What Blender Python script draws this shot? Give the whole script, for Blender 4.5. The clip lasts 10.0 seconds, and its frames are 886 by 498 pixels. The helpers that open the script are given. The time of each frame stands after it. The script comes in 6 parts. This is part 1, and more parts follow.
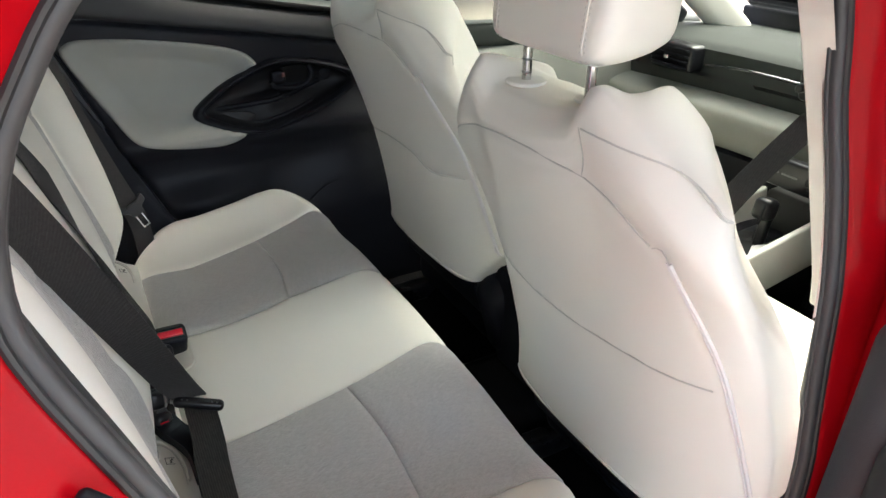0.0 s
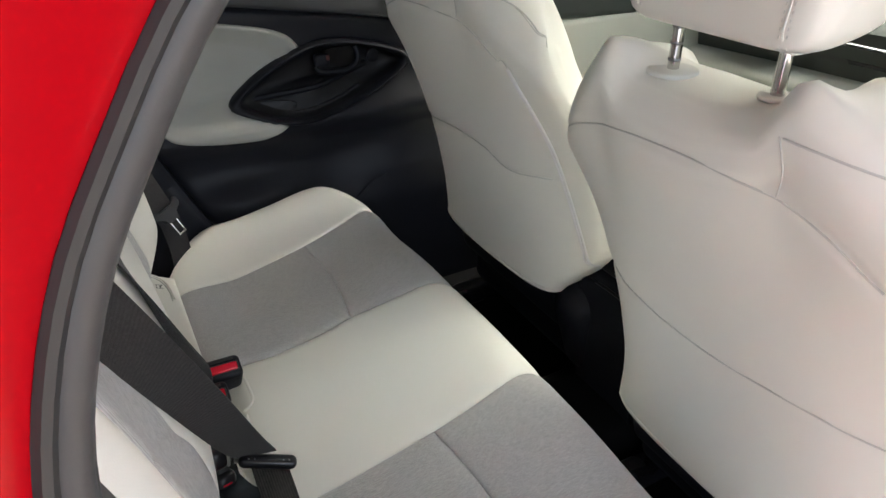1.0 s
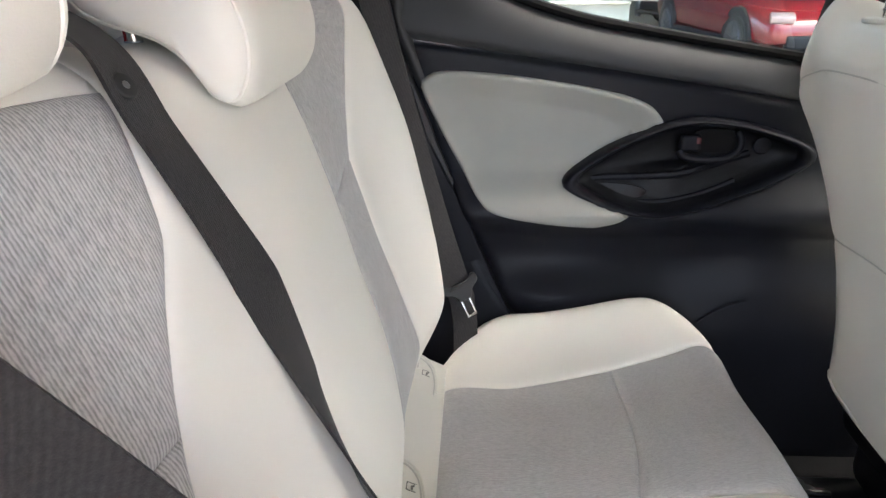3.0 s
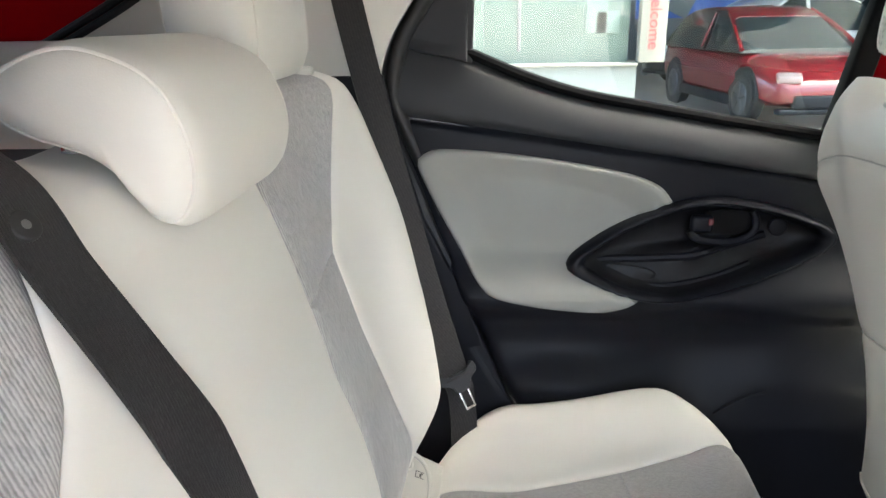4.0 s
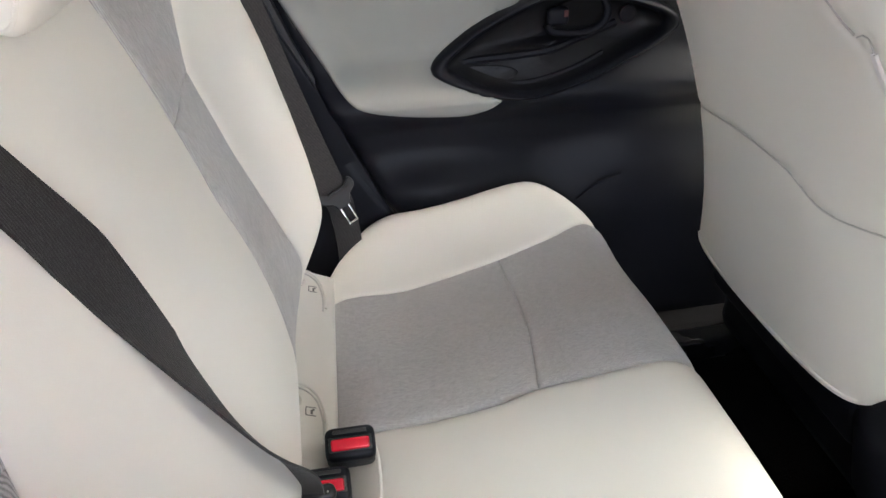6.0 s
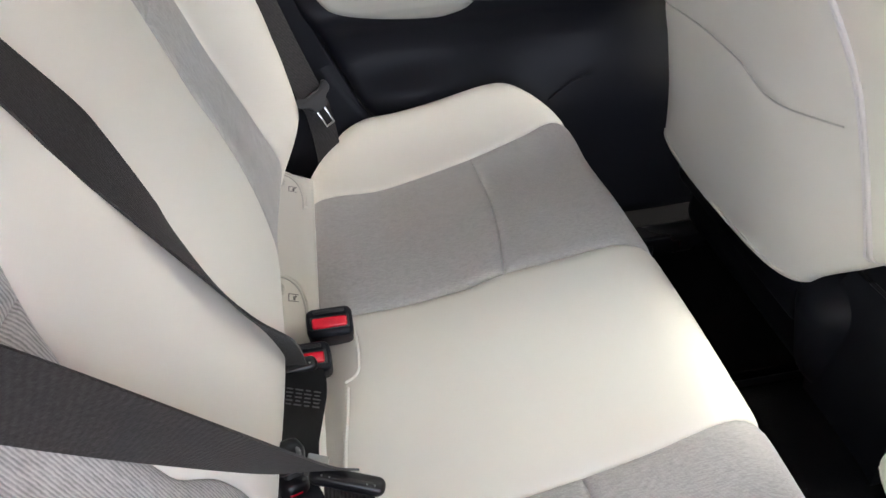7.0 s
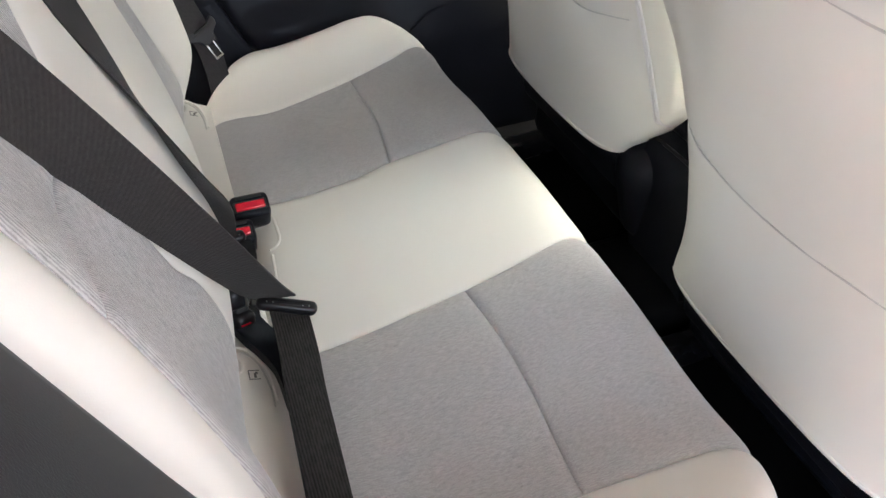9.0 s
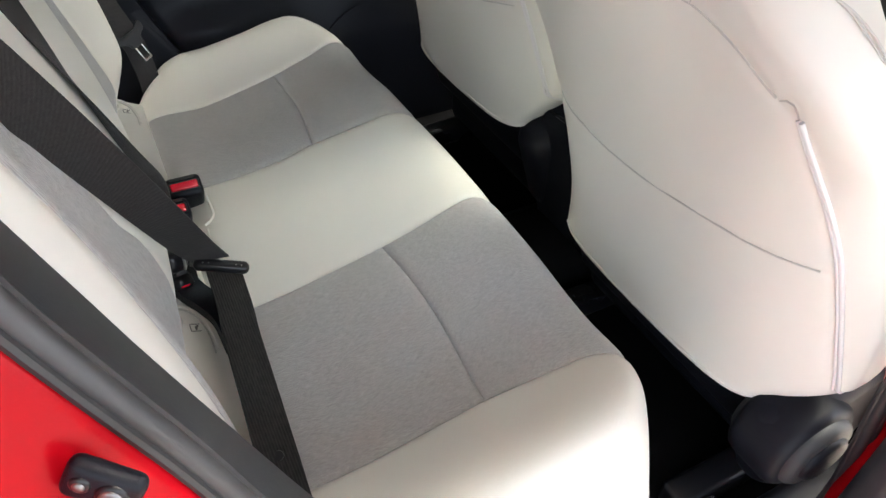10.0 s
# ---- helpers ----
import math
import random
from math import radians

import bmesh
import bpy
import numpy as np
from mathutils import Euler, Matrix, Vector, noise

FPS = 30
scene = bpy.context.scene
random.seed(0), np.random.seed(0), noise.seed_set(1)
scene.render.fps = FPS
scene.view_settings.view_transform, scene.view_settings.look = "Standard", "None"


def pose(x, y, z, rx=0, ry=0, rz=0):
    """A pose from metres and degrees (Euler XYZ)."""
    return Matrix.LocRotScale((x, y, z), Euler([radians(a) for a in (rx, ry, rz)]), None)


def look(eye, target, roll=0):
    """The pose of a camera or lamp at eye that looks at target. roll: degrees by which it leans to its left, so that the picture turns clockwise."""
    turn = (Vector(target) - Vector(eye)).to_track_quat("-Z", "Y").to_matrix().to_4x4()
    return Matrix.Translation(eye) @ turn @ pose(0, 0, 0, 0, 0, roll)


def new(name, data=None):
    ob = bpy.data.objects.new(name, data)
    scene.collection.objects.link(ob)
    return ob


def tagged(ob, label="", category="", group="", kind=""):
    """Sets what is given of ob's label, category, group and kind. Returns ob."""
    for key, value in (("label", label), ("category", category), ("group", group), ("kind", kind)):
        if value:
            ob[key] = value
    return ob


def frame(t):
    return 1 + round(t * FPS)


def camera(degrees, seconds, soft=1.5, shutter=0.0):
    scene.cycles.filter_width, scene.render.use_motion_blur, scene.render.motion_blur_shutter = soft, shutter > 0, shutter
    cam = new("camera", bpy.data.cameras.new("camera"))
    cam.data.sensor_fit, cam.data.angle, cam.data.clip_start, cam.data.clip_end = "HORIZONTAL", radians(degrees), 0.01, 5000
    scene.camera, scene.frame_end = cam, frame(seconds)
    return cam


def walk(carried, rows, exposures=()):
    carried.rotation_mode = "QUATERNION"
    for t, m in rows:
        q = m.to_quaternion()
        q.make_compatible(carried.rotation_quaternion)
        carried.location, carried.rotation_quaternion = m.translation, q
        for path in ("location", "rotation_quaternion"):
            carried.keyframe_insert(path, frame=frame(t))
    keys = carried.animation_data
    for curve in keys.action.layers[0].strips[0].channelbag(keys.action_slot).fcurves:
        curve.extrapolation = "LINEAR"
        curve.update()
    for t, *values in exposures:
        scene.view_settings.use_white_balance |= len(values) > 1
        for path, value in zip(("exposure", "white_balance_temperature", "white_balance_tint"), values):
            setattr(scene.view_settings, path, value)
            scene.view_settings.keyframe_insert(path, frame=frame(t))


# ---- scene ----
cam = camera(66.3, 10.0)
PATH = [
    (0, (0.055, -0.990, 1.378), (0.899, 0.560, 0.428), 0.4),
    (0.5, (0.031, -0.858, 1.373), (0.858, 0.676, 0.390), -0.4),
    (1, (0.028, -0.769, 1.355), (0.833, 0.755, 0.336), -0.8),
    (1.5, (0.090, -0.676, 1.322), (0.731, 0.920, 0.301), -1.7),
    (2, (0.117, -0.594, 1.291), (0.460, 1.108, 0.290), -2.6),
    (2.5, (0.125, -0.538, 1.272), (0.204, 1.227, 0.339), -2.2),
    (3, (0.135, -0.486, 1.256), (0.028, 1.352, 0.465), -1.0),
    (3.2, (0.146, -0.472, 1.260), (-0.023, 1.386, 0.536), -1.0),
    (4.3, (0.153, -0.388, 1.286), (0.065, 1.497, 0.648), -1.6),
    (4.5, (0.150, -0.383, 1.289), (0.124, 1.501, 0.613), -2.1),
    (5, (0.146, -0.387, 1.282), (0.255, 1.438, 0.469), -3.0),
    (5.5, (0.148, -0.404, 1.277), (0.325, 1.330, 0.292), -2.9),
    (6, (0.149, -0.430, 1.262), (0.353, 1.221, 0.162), -2.9),
    (6.2, (0.155, -0.435, 1.269), (0.355, 1.162, 0.100), -2.4),
    (7.3, (0.166, -0.519, 1.263), (0.374, 0.973, -0.046), -4.6),
    (7.5, (0.159, -0.532, 1.264), (0.394, 0.945, -0.065), -4.4),
    (8, (0.143, -0.583, 1.273), (0.453, 0.853, -0.086), -3.7),
    (8.5, (0.119, -0.642, 1.284), (0.535, 0.746, -0.093), -1.7),
    (9, (0.083, -0.714, 1.300), (0.618, 0.647, -0.066), -0.0),
    (9.5, (0.073, -0.783, 1.325), (0.710, 0.542, -0.034), 0.6),
    (10, (0.074, -0.859, 1.329), (0.748, 0.457, -0.017), 0.1),
]
walk(cam, [(t, look(eye, target, roll)) for t, eye, target, roll in PATH], exposures=[(0.0, 3.82, 6430, -2), (1.0, 3.86, 6480, 0), (1.5, 4.07, 6620, 2), (2.5, 4.54, 6450, 5), (4.5, 4.58, 6360, 0), (6.0, 4.5, 6440, 5), (7.5, 4.45, 6420, 5), (8.5, 4.35, 6400, 4), (9.3, 4.22, 6430, 2), (10.0, 4.04, 6430, -1)])

# ---- world and light ----
world = bpy.data.worlds.new("world")
scene.world = world
world.use_nodes = True
wn, wl = world.node_tree.nodes, world.node_tree.links
sky = wn.new("ShaderNodeTexSky")
sky.sky_type = 'NISHITA'
sky.sun_disc = False
sky.sun_elevation = radians(62)
sky.sun_rotation = radians(84)
sky.air_density = 0.35
sky.dust_density = 6.0
sky.ozone_density = 0.4
wn["Background"].inputs["Strength"].default_value = 0.15
wl.new(sky.outputs["Color"], wn["Background"].inputs["Color"])
sun_data = bpy.data.lights.new("sun", 'SUN')
sun_data.energy = 0.066
sun_data.angle = radians(75)
sun_data.color = (1.0, 0.98, 0.95)
sun = new("sun", sun_data)
sun.matrix_world = look((4.4, 0.46, 9.0), (0.0, 0.0, 0.66))
# added fill lamp, standing in for hall light through the open rear doorway
door_light_data = bpy.data.lights.new("doorway_fill", 'AREA')
door_light_data.shape = 'RECTANGLE'
door_light_data.size = 4.4
door_light_data.size_y = 1.8
door_light_data.energy = 2.15
door_light_data.color = (1.0, 0.972, 0.91)
door_light = new("doorway_fill", door_light_data)
door_light.matrix_world = look((-0.25, -2.8, 2.0), (0.40, 0.0, 0.75))


# ---- materials ----
def material(name, rgb, rough=0.5, metal=0.0, grain=0.0, bump=0.0, vary=0.06, stain=3.0, coat=0.0, sheen=0.0, stretch=(1, 1, 1), spec=0.5):
    """A surface with fine grain in its relief and slow stains in its colour."""
    m = bpy.data.materials.new(name)
    m.use_nodes = True
    n, l = m.node_tree.nodes, m.node_tree.links
    b = n["Principled BSDF"]
    b.inputs["Roughness"].default_value = rough
    b.inputs["Metallic"].default_value = metal
    b.inputs["Specular IOR Level"].default_value = spec
    b.inputs["Coat Weight"].default_value = coat
    b.inputs["Coat Roughness"].default_value = 0.05
    b.inputs["Sheen Weight"].default_value = sheen
    tc = n.new("ShaderNodeTexCoord")
    slow = n.new("ShaderNodeTexNoise")
    slow.inputs["Scale"].default_value = stain
    slow.inputs["Detail"].default_value = 5
    l.new(tc.outputs["Object"], slow.inputs["Vector"])
    mix = n.new("ShaderNodeMixRGB")
    mix.inputs["Color1"].default_value = (*[c * (1 - vary) for c in rgb], 1)
    mix.inputs["Color2"].default_value = (*[min(1, c * (1 + vary)) for c in rgb], 1)
    l.new(slow.outputs["Fac"], mix.inputs["Fac"])
    l.new(mix.outputs["Color"], b.inputs["Base Color"])
    if grain:
        mp = n.new("ShaderNodeMapping")
        mp.inputs["Scale"].default_value = stretch
        fine = n.new("ShaderNodeTexNoise")
        fine.inputs["Scale"].default_value = grain
        fine.inputs["Detail"].default_value = 3
        bp = n.new("ShaderNodeBump")
        bp.inputs["Strength"].default_value = bump
        bp.inputs["Distance"].default_value = 0.001
        l.new(tc.outputs["Object"], mp.inputs["Vector"])
        l.new(mp.outputs["Vector"], fine.inputs["Vector"])
        l.new(fine.outputs["Fac"], bp.inputs["Height"])
        l.new(bp.outputs["Normal"], b.inputs["Normal"])
        rr = n.new("ShaderNodeMapRange")
        rr.inputs["To Min"].default_value = max(0.02, rough - 0.08)
        rr.inputs["To Max"].default_value = min(1.0, rough + 0.08)
        l.new(slow.outputs["Fac"], rr.inputs["Value"])
        l.new(rr.outputs["Result"], b.inputs["Roughness"])
    return m


def woven(name, dark, light, pitch, rough=0.9, turn=0.0, depth=0.4, axes=(1.0, 0.35, 0.35), band='X', sheen=0.15, spec=0.3, rib_weight=0.35, wavy=0.8):
    """Cloth: threads of two greys in two directions, with a fine rib."""
    m = bpy.data.materials.new(name)
    m.use_nodes = True
    n, l = m.node_tree.nodes, m.node_tree.links
    b = n["Principled BSDF"]
    b.inputs["Roughness"].default_value = rough
    b.inputs["Sheen Weight"].default_value = sheen
    b.inputs["Specular IOR Level"].default_value = spec
    tc = n.new("ShaderNodeTexCoord")
    mp = n.new("ShaderNodeMapping")
    mp.inputs["Rotation"].default_value = (0, 0, radians(turn))
    l.new(tc.outputs["Object"], mp.inputs["Vector"])
    st = n.new("ShaderNodeMapping")
    st.inputs["Scale"].default_value = axes
    l.new(mp.outputs["Vector"], st.inputs["Vector"])
    thread = n.new("ShaderNodeTexNoise")
    thread.inputs["Scale"].default_value = 1.0 / pitch
    thread.inputs["Detail"].default_value = 4
    thread.inputs["Roughness"].default_value = 0.7
    l.new(st.outputs["Vector"], thread.inputs["Vector"])
    slow = n.new("ShaderNodeTexNoise")
    slow.inputs["Scale"].default_value = 9
    slow.inputs["Detail"].default_value = 4
    l.new(mp.outputs["Vector"], slow.inputs["Vector"])
    rib = n.new("ShaderNodeTexWave")
    rib.bands_direction = band
    rib.inputs["Scale"].default_value = 0.314 / pitch
    rib.inputs["Distortion"].default_value = wavy
    rib.inputs["Detail"].default_value = 2
    rib.inputs["Detail Scale"].default_value = 3
    l.new(mp.outputs["Vector"], rib.inputs["Vector"])
    add = n.new("ShaderNodeMath")
    add.operation = 'MULTIPLY_ADD'
    add.inputs[1].default_value = rib_weight
    l.new(rib.outputs["Fac"], add.inputs[0])
    l.new(thread.outputs["Fac"], add.inputs[2])
    ramp = n.new("ShaderNodeMapRange")
    ramp.inputs["From Min"].default_value = 0.42
    ramp.inputs["From Max"].default_value = 0.9
    l.new(add.outputs["Value"], ramp.inputs["Value"])
    mix = n.new("ShaderNodeMixRGB")
    mix.inputs["Color1"].default_value = (*dark, 1)
    mix.inputs["Color2"].default_value = (*light, 1)
    l.new(ramp.outputs["Result"], mix.inputs["Fac"])
    tone = n.new("ShaderNodeMixRGB")
    tone.blend_type = 'MULTIPLY'
    tone.inputs["Fac"].default_value = 0.12
    l.new(mix.outputs["Color"], tone.inputs["Color1"])
    l.new(slow.outputs["Fac"], tone.inputs["Color2"])
    l.new(tone.outputs["Color"], b.inputs["Base Color"])
    bp = n.new("ShaderNodeBump")
    bp.inputs["Strength"].default_value = depth
    bp.inputs["Distance"].default_value = 0.0008
    l.new(add.outputs["Value"], bp.inputs["Height"])
    l.new(bp.outputs["Normal"], b.inputs["Normal"])
    return m


CREAM = material("cream_leatherette", (0.73, 0.712, 0.66), 0.48, grain=900, bump=0.12, vary=0.035, stain=7, sheen=0.05)
CREAM_TRIM = material("cream_hard_trim", (0.66, 0.65, 0.61), 0.5, grain=700, bump=0.12, vary=0.03)
SEAM = material("seam_thread", (0.53, 0.52, 0.49), 0.6, vary=0.05)
STITCH = material("grey_stitching", (0.58, 0.57, 0.54), 0.8)
PIPING = material("pale_piping", (0.72, 0.70, 0.70), 0.45, vary=0.03)
FABRIC = woven("grey_woven_cloth", (0.30, 0.295, 0.293), (0.585, 0.578, 0.574), 0.0012, axes=(0.15, 1.0, 0.6), band='Y', sheen=0.35)
FABRIC_BACK = woven("grey_ribbed_cloth", (0.275, 0.275, 0.272), (0.575, 0.57, 0.565), 0.0026, axes=(1.0, 1.0, 0.12), band='Y', rib_weight=0.38, wavy=1.6, depth=0.5)
WEB = woven("black_webbing", (0.0125, 0.0118, 0.0122), (0.035, 0.0325, 0.0335), 0.0021, rough=0.6, depth=0.8, axes=(0.5, 1.0, 0.5), band='Y', sheen=0.07, spec=0.3, rib_weight=0.18)
WEB_LAP = woven("black_ribbed_webbing", (0.006, 0.0056, 0.0056), (0.034, 0.031, 0.030), 0.0032, rough=0.6, depth=0.9, axes=(1.0, 0.3, 0.5), band='X', sheen=0.0, spec=0.2)
DARK = material("black_soft_trim", (0.0075, 0.0082, 0.0120), 0.42, grain=800, bump=0.25, vary=0.12, stain=6, spec=0.16)
DARK_UPPER = material("charcoal_door_trim", (0.030, 0.0315, 0.035), 0.5, grain=900, bump=0.3, vary=0.1, stain=6, spec=0.3)
DARK_GLOSS = material("black_satin_plastic", (0.007, 0.007, 0.009), 0.28, grain=500, bump=0.05, vary=0.1, spec=0.35)
RUBBER = material("door_seal_rubber", (0.034, 0.034, 0.036), 0.5, grain=350, bump=0.15, vary=0.15, stain=20)
RUBBER_DARK = material("black_rubber", (0.015, 0.015, 0.016), 0.55, grain=350, bump=0.1, vary=0.15)
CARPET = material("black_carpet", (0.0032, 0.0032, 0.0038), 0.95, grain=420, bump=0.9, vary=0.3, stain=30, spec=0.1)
RED = material("red_body_paint", (0.31, 0.0012, 0.006), 0.26, vary=0.02, spec=0.08, coat=0.03)
RED_BUTTON = material("red_release_button", (0.60, 0.008, 0.028), 0.22, vary=0.03, coat=0.5)
CHROME = material("polished_steel", (0.62, 0.61, 0.59), 0.18, 1.0, vary=0.04)
STEEL = material("dull_steel", (0.26, 0.26, 0.26), 0.38, 1.0, vary=0.08)
DASH = material("grey_green_dash", (0.026, 0.030, 0.029), 0.65, grain=600, bump=0.2, vary=0.06, spec=0.2)
HEADLINER = material("pale_headliner", (0.62, 0.61, 0.58), 0.95, grain=500, bump=0.2, vary=0.03)
LABEL_DARK = material("black_woven_label", (0.009, 0.009, 0.010), 0.5, grain=160, bump=0.5, vary=0.2, stain=60, spec=0.12)
LABEL_INK = material("faint_label_print", (0.07, 0.07, 0.074), 0.6)
PRINT = material("grey_print", (0.12, 0.12, 0.125), 0.6)
TAG_INK = material("dark_print", (0.16, 0.16, 0.15), 0.6)


def glass_material(name, tint=(1, 1, 1), rough=0.0):
    m = bpy.data.materials.new(name)
    m.use_nodes = True
    n, l = m.node_tree.nodes, m.node_tree.links
    n.remove(n["Principled BSDF"])
    clear, gloss, mix = n.new("ShaderNodeBsdfTransparent"), n.new("ShaderNodeBsdfGlossy"), n.new("ShaderNodeMixShader")
    clear.inputs["Color"].default_value = (*tint, 1)
    gloss.inputs["Roughness"].default_value = rough
    fr = n.new("ShaderNodeFresnel")
    fr.inputs["IOR"].default_value = 1.45
    l.new(fr.outputs["Fac"], mix.inputs["Fac"])
    l.new(clear.outputs["BSDF"], mix.inputs[1])
    l.new(gloss.outputs["BSDF"], mix.inputs[2])
    l.new(mix.outputs["Shader"], n["Material Output"].inputs["Surface"])
    return m


GLASS = glass_material("window_glass", (0.86, 0.93, 0.90))
SCREEN_GLASS = glass_material("windscreen_glass", (0.70, 0.72, 0.70))


# ---- mesh helpers ----
def mesh_object(name, verts, faces, mat, parent=None, label="", smooth=True, sharp=40):
    me = bpy.data.meshes.new(name)
    me.from_pydata([tuple(v) for v in verts], [], faces)
    bm = bmesh.new()
    bm.from_mesh(me)
    bmesh.ops.recalc_face_normals(bm, faces=bm.faces)
    bm.to_mesh(me)
    bm.free()
    if smooth:
        me.shade_smooth()
        me.set_sharp_from_angle(angle=radians(sharp))
    me.materials.append(mat)
    ob = new(name, me)
    if parent is not None:
        ob.parent = parent
    if label:
        ob["label"] = label
    return ob


def part(name, bm, mat, parent=None, label="", smooth=True, sharp=35):
    me = bpy.data.meshes.new(name)
    bmesh.ops.recalc_face_normals(bm, faces=bm.faces)
    bm.to_mesh(me)
    bm.free()
    if smooth:
        me.shade_smooth()
        me.set_sharp_from_angle(angle=radians(sharp))
    me.materials.append(mat)
    ob = new(name, me)
    if parent is not None:
        ob.parent = parent
    if label:
        ob["label"] = label
    return ob


def empty(name, at=(0, 0, 0)):
    ob = new(name)
    ob.location = at
    ob.empty_display_size = 0.05
    return ob


def lerp_table(table, t):
    """Smooth reading of a table of (t, value)."""
    if t <= table[0][0]:
        return table[0][1]
    for (t0, v0), (t1, v1) in zip(table, table[1:]):
        if t <= t1:
            k = (t - t0) / (t1 - t0)
            return v0 + (v1 - v0) * k
    return table[-1][1]


def gentle(table, t, h=0.02):
    return (lerp_table(table, t - h) + 2 * lerp_table(table, t) + lerp_table(table, t + h)) / 4


def spline(points, count):
    """Catmull-Rom through the points, evenly spread."""
    pts = [Vector(p) for p in points]
    if (pts[0] - pts[-1]).length < 1e-9:
        ext = [pts[-2]] + pts + [pts[1]]
    else:
        ext = [2 * pts[0] - pts[1]] + pts + [2 * pts[-1] - pts[-2]]
    dense = []
    for i in range(len(pts) - 1):
        p0, p1, p2, p3 = ext[i:i + 4]
        for k in range(24):
            t = k / 24
            dense.append(0.5 * ((2 * p1) + (p2 - p0) * t + (2 * p0 - 5 * p1 + 4 * p2 - p3) * t * t + (3 * p1 - p0 - 3 * p2 + p3) * t ** 3))
    dense.append(pts[-1])
    lens = [0.0]
    for a, b in zip(dense, dense[1:]):
        lens.append(lens[-1] + (b - a).length)
    out, j = [], 0
    for i in range(count):
        want = lens[-1] * i / (count - 1)
        while j < len(lens) - 2 and lens[j + 1] < want:
            j += 1
        k = (want - lens[j]) / max(1e-9, lens[j + 1] - lens[j])
        out.append(dense[j].lerp(dense[j + 1], min(1, max(0, k))))
    return out


def spread(t, k=0.55):
    """Rows lie closer together near both ends."""
    return (1 - k) * t + k * (0.5 - 0.5 * math.cos(math.pi * t))


def surface_panel(name, surf, a0, a1, b0, b1, na, nb, mat, parent, label="", groove=0.005, width=0.006, sew=(1, 1, 1, 1), lip=0.012, bulge=0.0, outside=1):
    """A sewn panel on the surface surf(a, b): its borders sink into the seams. b0, b1: functions of a. sew: which of a0, a1, b0, b1 are seams."""
    def place(a, b, sink):
        p = surf(a, b)
        e = 0.002
        u, v = surf(a + e, b) - surf(a - e, b), surf(a, b + e) - surf(a, b - e)
        n = u.cross(v) * outside
        if n.length < 1e-12:
            return p
        return p - n.normalized() * sink
    verts, faces = [], []
    aa = [-1] + list(range(na + 1)) + [na + 1]
    bb = [-1] + list(range(nb + 1)) + [nb + 1]
    for i in aa:
        s = spread(min(1, max(0, i / na)))
        a = a0 + (a1 - a0) * s
        lo, hi = b0(a), b1(a)
        for j in bb:
            r = spread(min(1, max(0, j / nb)))
            b = lo + (hi - lo) * r
            d = [abs(a - a0), abs(a1 - a), abs(b - lo), abs(hi - b)]
            d = min([x for x, w in zip(d, sew) if w] or [1])
            sink = groove * math.exp(-(d / width)) - bulge * min(1, d / 0.05)
            if i in (-1, na + 1) or j in (-1, nb + 1):
                sink += lip
            verts.append(place(a, b, sink))
    w = len(bb)
    for i in range(len(aa) - 1):
        for j in range(w - 1):
            faces.append((i * w + j, i * w + j + 1, (i + 1) * w + j + 1, (i + 1) * w + j))
    ob = mesh_object(name, verts, faces, mat, parent, label, sharp=70)
    return ob


def tube(name, points, radius, mat, parent=None, label="", sides=8, count=None, flat=1.0, closed=False):
    """A round or flattened cord along points."""
    pts = spline(points, count or max(8, len(points) * 8))
    if closed:
        pts = pts[:-1]
    verts, faces = [], []
    n = len(pts)
    s = None
    for i, p in enumerate(pts):
        if closed:
            d = pts[(i + 1) % n] - pts[i - 1]
        else:
            d = pts[min(i + 1, n - 1)] - pts[max(i - 1, 0)]
        d.normalize()
        if s is None:
            s = d.cross(Vector((0, 0, 1)) if abs(d.z) < 0.8 else Vector((0, 1, 0)))
        s = (s - d * s.dot(d)).normalized()
        t = s.cross(d)
        for k in range(sides):
            a = 2 * math.pi * k / sides
            verts.append(p + s * math.cos(a) * radius + t * math.sin(a) * radius * flat)
    rings = n if closed else n - 1
    for i in range(rings):
        for k in range(sides):
            i2 = (i + 1) % n
            faces.append((i * sides + k, i * sides + (k + 1) % sides, i2 * sides + (k + 1) % sides, i2 * sides + k))
    if not closed:
        faces.append(tuple(range(sides)))
        faces.append(tuple(reversed(range((n - 1) * sides, n * sides))))
    return mesh_object(name, verts, faces, mat, parent, label)


def ribbon(name, points, normals, width, mat, parent=None, label="", thick=0.0014, count=60, twist=None):
    """A strap: a flat band with thickness along points; normals: the way its face looks at each point."""
    pts = spline(points, count)
    nrm = spline([Vector(n).normalized() * 0.5 for n in normals], count)
    verts, faces = [], []
    cols = 6
    for i, p in enumerate(pts):
        d = (pts[min(i + 1, count - 1)] - pts[max(i - 1, 0)]).normalized()
        nn = nrm[i] - d * nrm[i].dot(d)
        nn.normalize()
        s = d.cross(nn)
        for side in (1, -1):
            for c in range(cols + 1):
                f = c / cols - 0.5
                edge = 0.0004 if abs(f) > 0.45 else 0.0
                verts.append(p + s * width * f * side + nn * side * (thick * 0.5 + edge))
    w = 2 * (cols + 1)
    for i in range(count - 1):
        for c in range(w):
            faces.append((i * w + c, i * w + (c + 1) % w, (i + 1) * w + (c + 1) % w, (i + 1) * w + c))
    faces.append(tuple(range(w)))
    faces.append(tuple(reversed(range((count - 1) * w, count * w))))
    return mesh_object(name, verts, faces, mat, parent, label, sharp=50)


